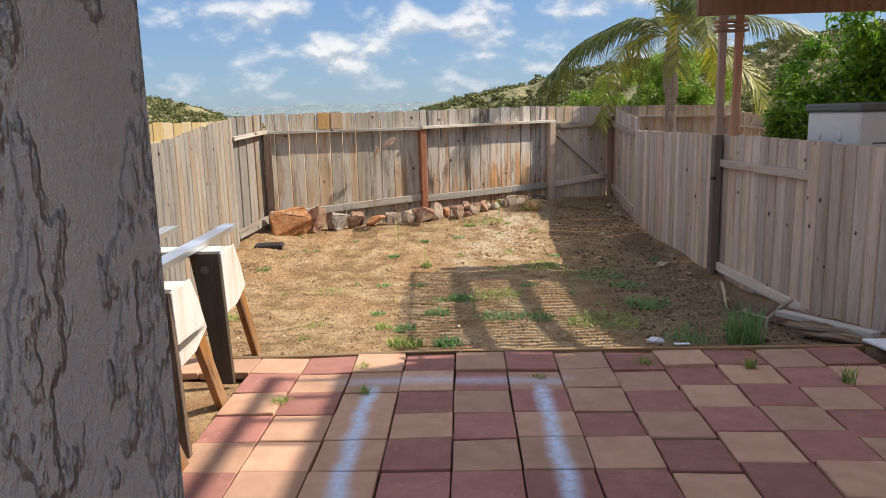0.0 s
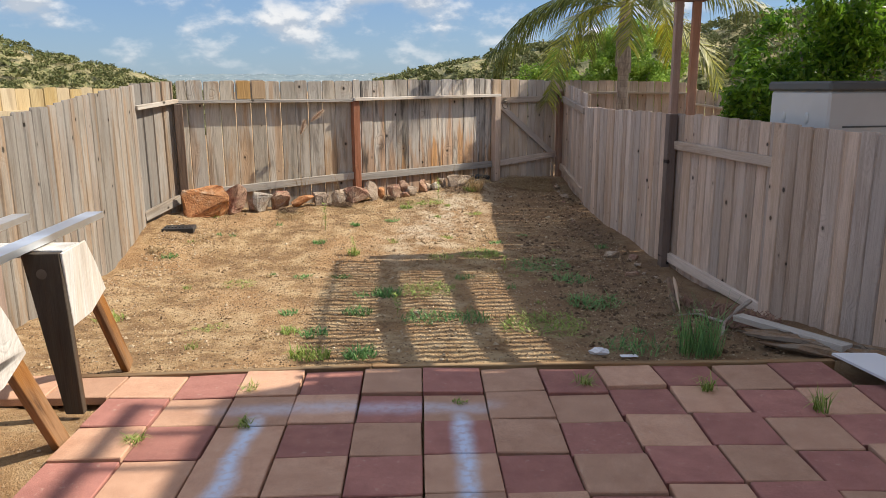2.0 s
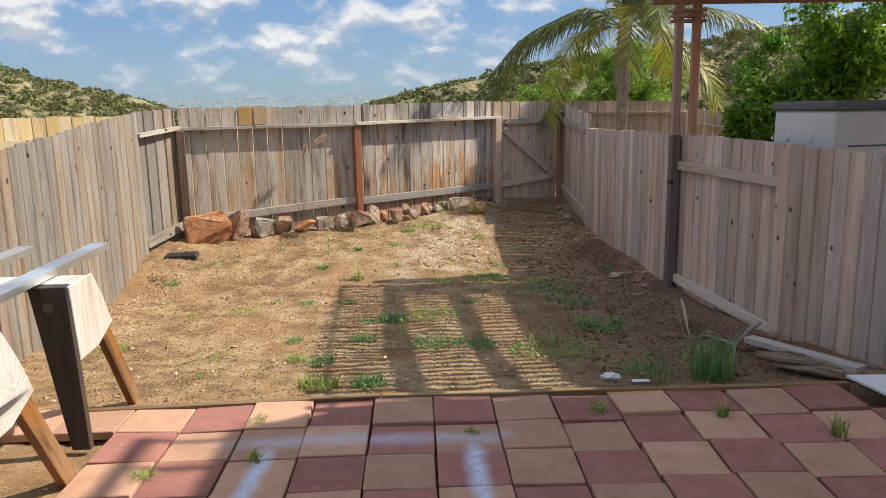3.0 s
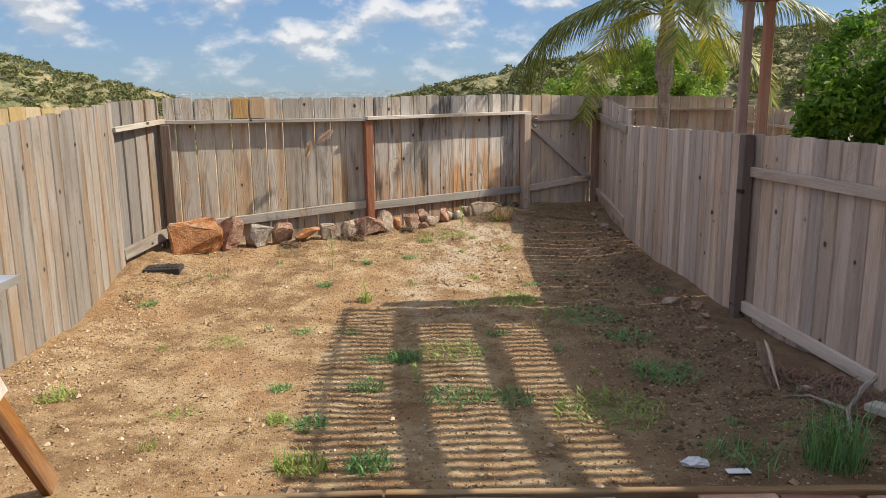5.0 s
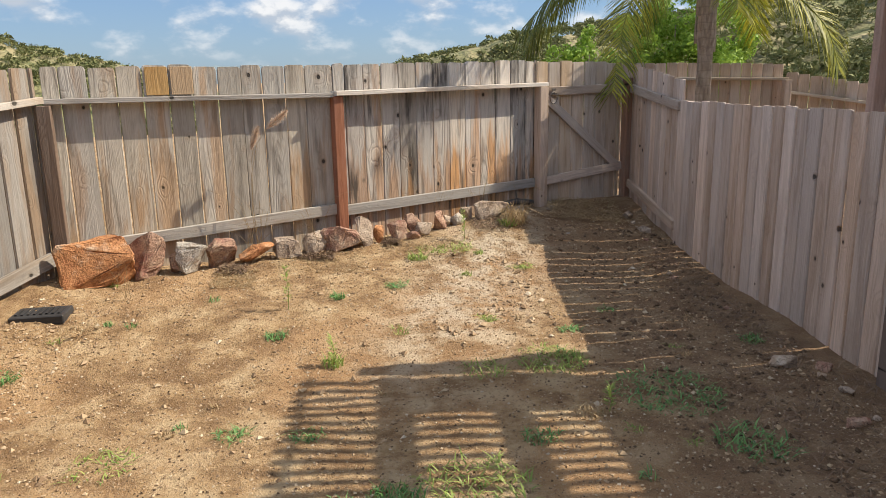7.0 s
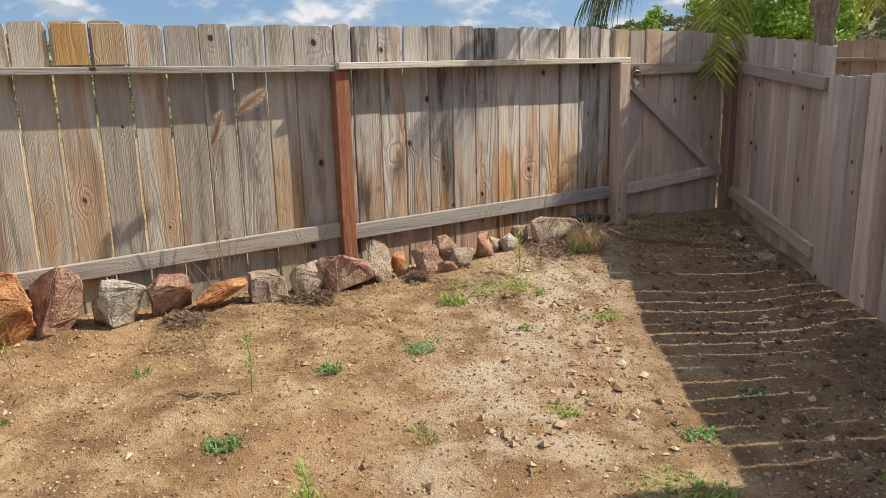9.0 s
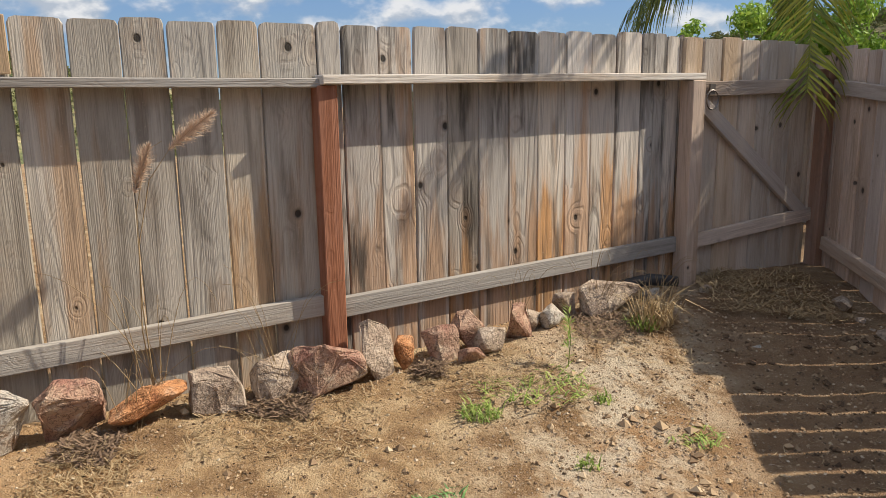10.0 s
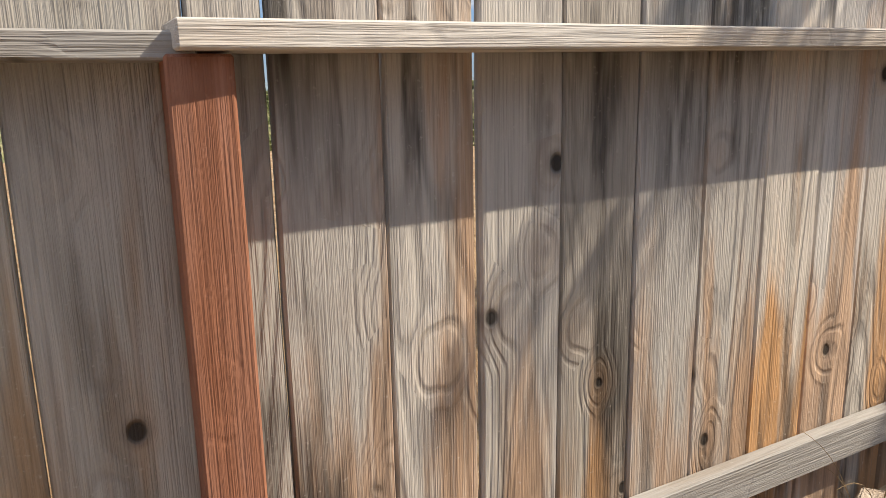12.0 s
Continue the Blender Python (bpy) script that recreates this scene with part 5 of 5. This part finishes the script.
def leafy_stalk(x, y, h, seed):
    rng = random.Random(seed)
    t = thing("leafy_stalk", "slender upright green weed with small leaves", "weed", at=(x, y, ground_full(x, y) - 0.004))
    stalk([(0, 0, 0), (0.01, 0.0, h * 0.5), (-0.01, 0, h)], 0.003, M_WEED, t)
    bm = bmesh.new()
    for _ in range(46):
        z = h * rng.uniform(0.15, 1.0)
        a = rng.uniform(0, 6.28)
        d = Vector((math.cos(a), math.sin(a), rng.uniform(0.2, 0.8)))
        s = Vector((-d.y, d.x, 0)) * 0.005
        p = Vector((0, 0, z))
        bm.faces.new([bm.verts.new(q) for q in (p - s * 0.3, p + d * 0.02 + s, p + d * rng.uniform(0.03, 0.05), p + d * 0.02 - s)])
    part("leaves", bm, M_WEED, t)


for i, (x, y, h) in enumerate(((-0.88, 8.39, 0.30), (0.40, 9.88, 0.28), (-0.02, 5.6, 0.16), (-0.51, 7.66, 0.18), (0.93, 7.0, 0.14))):
    leafy_stalk(x, y, h, 600 + i)

plume_grass = thing("plume_grass", "dry arching grass stalks with pale seed plumes against the fence", "dry grass", at=(-1.25, 9.34, 0.13))
rng = random.Random(33)
stalk([(0, 0, 0), (-0.03, 0, 0.3), (-0.02, 0.02, 0.62), (0.04, 0.02, 0.86), (0.12, 0.03, 0.97), (0.20, 0.06, 1.02)], 0.0028, M_DRY, plume_grass)
stalk([(0, 0, 0), (-0.02, 0, 0.4), (0.0, -0.02, 0.75), (0.05, 0.0, 0.97), (0.10, 0.02, 1.0)], 0.0028, M_DRY, plume_grass)
for p, q, r in (((0.12, 0.02, 0.97), (0.27, 0.10, 1.10), 0.05), ((0.0, -0.02, 0.82), (0.06, 0.0, 0.99), 0.042)):
    bm = bmesh.new()
    p, q = Vector(p), Vector(q)
    for _ in range(800):
        k = rng.random()
        c = p.lerp(q, k)
        d = Vector((rng.gauss(0, 1), rng.gauss(0, 1), rng.gauss(0, 1))).normalized()
        ll = r * math.sin(math.pi * (0.1 + 0.85 * k)) * rng.uniform(0.7, 1.3)
        s = d.orthogonal().normalized() * 0.0019
        bm.faces.new([bm.verts.new(v) for v in (c - s, c + s, c + d * ll + (q - p).normalized() * ll * 0.6)])
    part("seed_plume", bm, M_HUSK, plume_grass, "fluffy pinkish-tan seed plume")
for i in range(9):
    a = rng.uniform(-0.5, 0.5)
    stalk(arc((rng.uniform(-0.05, 0.05), 0, 0.02), (a, rng.uniform(-0.06, 0.10), rng.uniform(0.15, 0.6)), rng.uniform(0.05, 0.3)), 0.0018, M_DRY, plume_grass)


def dry_stalks(x, y, count, reach, height, seed, label, up=0.2):
    rng = random.Random(seed)
    t = thing("dry_stalks", label, "dry grass", at=(x, y, ground_z(x, y)))
    for _ in range(count):
        a = rng.uniform(0, 6.28)
        d = reach * rng.uniform(0.3, 1)
        stalk(arc((rng.uniform(-0.04, 0.04), rng.uniform(-0.02, 0.02), 0), (math.cos(a) * d, math.sin(a) * d * 0.3 - 0.05, height * rng.uniform(0.2, 1)), rng.uniform(0.3, 1) * up), 0.0016, M_DRY, t)


dry_stalks(-1.30, 9.25, 7, 0.3, 0.3, 1, "dry tan stalks leaning on the fence")
dry_stalks(-0.82, 9.50, 9, 0.35, 0.6, 2, "dry tan branching stalks beside the red post")
dry_stalks(0.20, 10.15, 8, 0.25, 0.35, 3, "dry grass stalks over the low rail")
dry_stalks(0.62, 10.42, 14, 0.38, 0.38, 4, "dry drooping grass stalks over the low rail")
dry_stalks(1.00, 10.65, 9, 0.3, 0.25, 5, "dry drooping grass beside the gate post")
dry_stalks(-2.0, 8.55, 4, 0.25, 0.3, 6, "dry stalks behind the orange boulder")

# ---- loose things on the ground ----
drain = thing("drain_cover", "flat black plastic drain cover lying on the dirt", "drain cover", at=(-2.40, 8.20, ground_z(-2.40, 8.20) + 0.035), turn=radians(8))
bm = box_bm(-0.16, 0.16, -0.11, 0.11, -0.03, 0.028, 0.006)
part("tray", bm, M_BLACK, drain)
for i in range(8):
    part("rib", box_bm(-0.135 + 0.036 * i, -0.120 + 0.036 * i, -0.066, 0.066, 0.028, 0.036), M_BLACK, drain)
pipe = thing("black_pipe", "short black plastic pipe lying under the low rail", "pipe", at=(0.98, 10.74, 0.24))
bm = bmesh.new()
tube(bm, [(-0.16, -0.04, 0.0), (0, 0, 0.02), (0.16, 0.03, 0.0)], [0.03, 0.034, 0.03], 10)
part("pipe", bm, M_BLACK, pipe, smooth=True)

# a split palm sheath standing in the dirt, and its fallen half
sheath = thing("palm_sheath", "dry pinkish palm sheath leaning on the dirt", "palm debris", at=(2.02, 5.75, -0.16))
bm = bmesh.new()
pts = [Vector((0.06, 0.16, 0.20)), Vector((0.055, 0.12, 0.185)), Vector((0.05, 0.05, 0.135)), Vector((0.03, -0.06, 0.07)), Vector((0.0, -0.2, 0.02))]
tube(bm, pts, [0.004, 0.024, 0.028, 0.018, 0.004], 6)
part("husk", bm, M_LEG, sheath)
bm = bmesh.new()
tube(bm, [p + Vector((0.034, -0.018, 0.008)) for p in pts], [0.003, 0.012, 0.015, 0.010, 0.003], 5)
part("inner", bm, M_HUSK, sheath, "pale inner side")

log = thing("rotten_log", "grey weathered rotten timber lying on the ground beside the edging", "timber", at=(2.12, 4.62, -0.02))
rng = random.Random(3)
for i in range(12):
    o = Vector((rng.uniform(-0.02, 0.02), -0.075 + 0.014 * i, 0.012 + 0.03 * math.sin(math.pi * i / 11) + 0.008 * (i % 3)))
    a = Vector((rng.uniform(-0.02, 0.12), 0.02, 0)) + o
    b = Vector((0.86 + rng.uniform(-0.15, 0.25), -0.72 + rng.uniform(-0.05, 0.05), 0.02)) + o
    n = 14
    bm = bmesh.new()
    pts = [a.lerp(b, k / n) + Vector((0, 0.006 * noise.noise((k * 0.7, i, 0)), 0.012 * noise.noise((k * 0.5, i, 4)))) for k in range(n + 1)]
    tube(bm, pts, [0.021 * (1 - 0.75 * abs(2 * k / n - 1) ** 5) * rng.uniform(0.8, 1.2) for k in range(n + 1)], 5)
    part("splinter", bm, M_LOG, log)
plank = thing("loose_board", "grey weathered board lying on the rotten timber", "board", at=(0, 0, 0))
beam_between("board", (2.22, 4.95, 0.02), (2.54, 4.25, 0.055), 0.09, 0.038, M_RAIL, plank)
branch = thing("bare_branch", "crooked grey bare branch lying at the side fence", "branch", at=(2.16, 5.0, -0.14))
bm = bmesh.new()
tube(bm, [(-0.22, -0.45, 0.01), (-0.1, -0.2, 0.04), (0.03, 0.08, 0.08), (0.2, 0.25, 0.12), (0.32, 0.34, 0.15)], [0.006, 0.010, 0.014, 0.018, 0.015], 6)
tube(bm, [(0.03, 0.08, 0.08), (-0.08, 0.25, 0.09), (-0.2, 0.32, 0.06)], [0.012, 0.008, 0.004], 5)
part("wood", bm, M_SRAIL, branch)

bag = thing("crumpled_bag", "small crumpled white plastic scrap on the dirt", "scrap", at=(1.21, 4.50, -0.06))
bm = bmesh.new()
bmesh.ops.create_icosphere(bm, subdivisions=3, radius=1)
for v in bm.verts:
    n = noise.noise_vector(v.co * 2.3) * 0.5 + noise.noise_vector(v.co * 5) * 0.2
    v.co = Vector(((v.co.x + n.x) * 0.055, (v.co.y + n.y) * 0.03, (v.co.z + n.z) * 0.022 + 0.025))
part("scrap", bm, M_WHITE, bag)
scrap = thing("paper_scrap", "flat white paper scrap on the dirt", "scrap", at=(1.36, 4.42, -0.035))
part("paper", box_bm(-0.05, 0.05, -0.02, 0.02, 0, 0.002), M_WHITE, scrap)

sheet = thing("white_panel", "thin white panel leaning on the pavers and rotten timber", "panel")
bm = bmesh.new()
low = [(2.40, 4.16, 0.05), (2.62, 4.12, 0.06), (2.95, 3.35, 0.05), (2.60, 3.25, 0.03)]
va = [bm.verts.new(p) for p in low]
vb = [bm.verts.new((x, y, z + 0.014)) for x, y, z in low]
bm.faces.new(va[::-1])
bm.faces.new(vb)
for k in range(4):
    bm.faces.new((va[k], va[(k + 1) % 4], vb[(k + 1) % 4], vb[k]))
part("panel", bm, M_WHITE, sheet)


# ---- sawhorses with steel studs across them ----
def poly_prism(points, axis, lo, hi):
    """A flat outline given a thickness along one axis: 0 is x, 1 is y."""
    bm = bmesh.new()
    rings = []
    for v in (lo, hi):
        rings.append([bm.verts.new((v, p, q) if axis == 0 else (p, v, q)) for p, q in points])
    n = len(points)
    bm.faces.new(rings[0])
    bm.faces.new(rings[1][::-1])
    for k in range(n):
        bm.faces.new((rings[0][(k + 1) % n], rings[0][k], rings[1][k], rings[1][(k + 1) % n]))
    bmesh.ops.recalc_face_normals(bm, faces=bm.faces)
    bmesh.ops.bevel(bm, geom=list(bm.edges), offset=0.003, segments=1, affect="EDGES")
    return bm


def sawhorse():
    t = thing("sawhorse", "homemade timber sawhorse with plywood gussets and tapered dark legs", "sawhorse", "sawhorses", at=(-1.46, 3.90, 0.0))
    # the two ends, 0.86 m apart
    for x, s in ((0.0, 1), (-0.86, -1)):
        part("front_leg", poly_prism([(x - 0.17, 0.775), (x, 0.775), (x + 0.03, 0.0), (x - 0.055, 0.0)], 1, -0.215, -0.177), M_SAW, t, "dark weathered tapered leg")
        bm = bmesh.new()
        tube(bm, [(x - 0.085, -0.2165, 0.68), (x - 0.085, -0.2120, 0.68)], [0.024, 0.024], 12)
        part("knot", bm, M_IRON, t, "dark round knot")
        leg = part("rear_leg", poly_prism([(-0.045, 0.0), (0.045, 0.0), (0.045, 0.75), (-0.045, 0.75)], 0, -0.019, 0.019), M_LEG, t, "reddish-brown leg")
        a, b = Vector((x - 0.03, 0.47, -0.03)), Vector((x - 0.03, 0.02, 0.70))
        z = (b - a).normalized()
        xx = Vector((1, 0, 0))
        leg.matrix_local = Matrix((xx, z.cross(xx), z)).transposed().to_4x4()
        leg.location = a
        part("gusset", poly_prism([(-0.21, 0.775), (0.03, 0.785), (0.115, 0.66), (0.20, 0.50), (0.02, 0.43), (-0.175, 0.42)], 0, x + 0.002, x + 0.014), M_PLY, t, "pale plywood gusset")
    part("top_beam", box_bm(-0.95, 0.0, -0.17, 0.0, 0.745, 0.782, 0.003), M_PLY, t, "whitewashed top beam")
    return t


saw = sawhorse()
copy_thing(saw, pose(-1.375, 2.96, 0.0, 0, 0, 1))
copy_thing(saw, pose(-1.31, 2.20, 0.0, 0, 0, 1))


def stud(a, b, label):
    t = thing("steel_stud", label, "steel stud")
    a, b = Vector(a), Vector(b)
    x = (b - a).normalized()
    up = Vector((0, 0, 1))
    y = up.cross(x)
    z = x.cross(y)
    w, h, k = 0.092, 0.032, 0.0012
    bm = bmesh.new()
    ll = (b - a).length
    add_box(bm, 0, ll, -w / 2, w / 2, h, h + k)
    add_box(bm, 0, ll, -w / 2, -w / 2 + k, 0, h)
    add_box(bm, 0, ll, w / 2 - k, w / 2, 0, h)
    add_box(bm, 0, ll, -w / 2 + k, -w / 2 + 0.010, 0, k)
    add_box(bm, 0, ll, w / 2 - 0.010, w / 2 - k, 0, k)
    ob = part("channel", bm, M_STEEL, t)
    ob.matrix_local = Matrix((x, y, z)).transposed().to_4x4()
    ob.location = a


stud((-1.56, 2.30, 0.79), (-1.66, 4.55, 0.79), "galvanised steel stud lying across the sawhorses")
stud((-1.86, 2.20, 0.79), (-2.04, 4.50, 0.79), "galvanised steel stud lying across the sawhorses")
stack = thing("board_stack", "stack of grey weathered boards on the sawhorse", "boards", at=(-1.95, 2.12, 0.825))
for i in range(4):
    part("board", box_bm(-0.45 + 0.02 * i, 0.45 - 0.03 * (i % 2), -0.07 + 0.012 * (i % 2), 0.07 + 0.006 * i, 0.02 * i, 0.02 * i + 0.018, 0.002), M_SAW, stack)

# ---- the storage box beyond the side fence ----
box = thing("storage_box", "grey-white plastic garden storage box with a dark lid", "storage box", at=(2.985, 5.50, -0.1), turn=radians(9))
part("body", box_bm(0, 1.35, 0, 0.66, 0, 1.55, 0.015), M_BOX, box)
bm = box_bm(-0.02, 1.38, -0.02, 0.68, 1.552, 1.62, 0.015)
for v in bm.verts:
    if v.co.z > 1.6:
        v.co.z += 0.02 * math.sin(v.co.x / 1.38 * math.pi)
part("lid", bm, M_LID, box, "dark grey lid")
for z in (0.45, 1.02, 1.30):
    part("seam", box_bm(0.12, 1.2, -0.004, 0.0, z, z + 0.012), M_LID, box)
for y in (0.22, 0.48):
    bm = bmesh.new()
    bmesh.ops.create_uvsphere(bm, u_segments=12, v_segments=8, radius=0.035)
    for v in bm.verts:
        v.co = Vector((v.co.x * 0.3 - 0.002, v.co.y * 0.7 + y, v.co.z * 1.2 + 1.36))
    part("knob", bm, M_BOX, box)

# ---- neighbour's shed roof edge and lower clutter behind the posts ----
shed = thing("garden_shed", "low brown timber shed roof behind the side fence", "shed", at=(4.5, 9.6, -0.2))
part("wall", box_bm(0, 1.0, 0, 0.9, 0, 1.20, 0.01), M_DARKPOST, shed)
part("roof", box_bm(-0.12, 1.1, -0.1, 1.0, 1.20, 1.25, 0.01), M_SRAIL, shed)

# ---- the patio, paver by paver ----
patio = tagged(new("pavement"), "pinkish-tan and dark red square concrete pavers, uneven", "patio", kind="structure")
PITCH, SIDE = 0.31, 0.302


def paver_mesh(dx=0.0, dy=0.0):
    """A square paver with worn edges; dx and dy skew its near side a little."""
    bm = bmesh.new()
    vs = add_box(bm, -SIDE / 2, SIDE / 2, -SIDE / 2, SIDE / 2, -0.042, 0.0, None, 0.004)
    for v in vs:
        k = 0.5 - v.co.y / SIDE
        v.co.x += dx * k
        v.co.x *= 1 + dy * k
    me = bpy.data.meshes.new("paver")
    bm.to_mesh(me)
    bm.free()
    me.materials.append(M_PAVER)
    return me


square = paver_mesh()
rng = random.Random(21)
laid = []
for row in range(0, 16):
    y = 3.85 + PITCH / 2 - PITCH * row
    first = -6 if row == 0 else (-4 if row < 3 else -4)
    last = 8 if row == 0 else 10
    for col in range(first, last):
        x = -0.15 + PITCH * (col + 0.5)
        turn, dx, dyy = 0.0, 0.0, 0.0
        if col >= 3:
            # the courses to the east were laid askew, each column slipped against the next
            k = col - 3
            turn = -1.2 - 0.5 * min(k, 5) + 2.0 * (row == 0)
            dyy = 0.03 * ((col * 7) % 3 - 1) + 0.035 * (col == 4)
            dx = 0.004 * k
        x += dx + rng.uniform(-0.003, 0.003)
        z = rng.uniform(-0.009, 0.009) + (0.008 if row == 0 else 0.0)
        ob = new("paver", square)
        ob.parent = patio
        ob.location = (x, y + dyy + rng.uniform(-0.003, 0.003), z)
        tilt = 1.8 if row == 0 else 1.2
        ob.rotation_euler = (radians(rng.uniform(-tilt, tilt)), radians(rng.uniform(-tilt, tilt)), radians(turn + rng.uniform(-0.7, 0.7)))
        red = (row + col) % 2
        if rng.random() < 0.12:
            red = 1 - red
        ob["red"] = float(red)
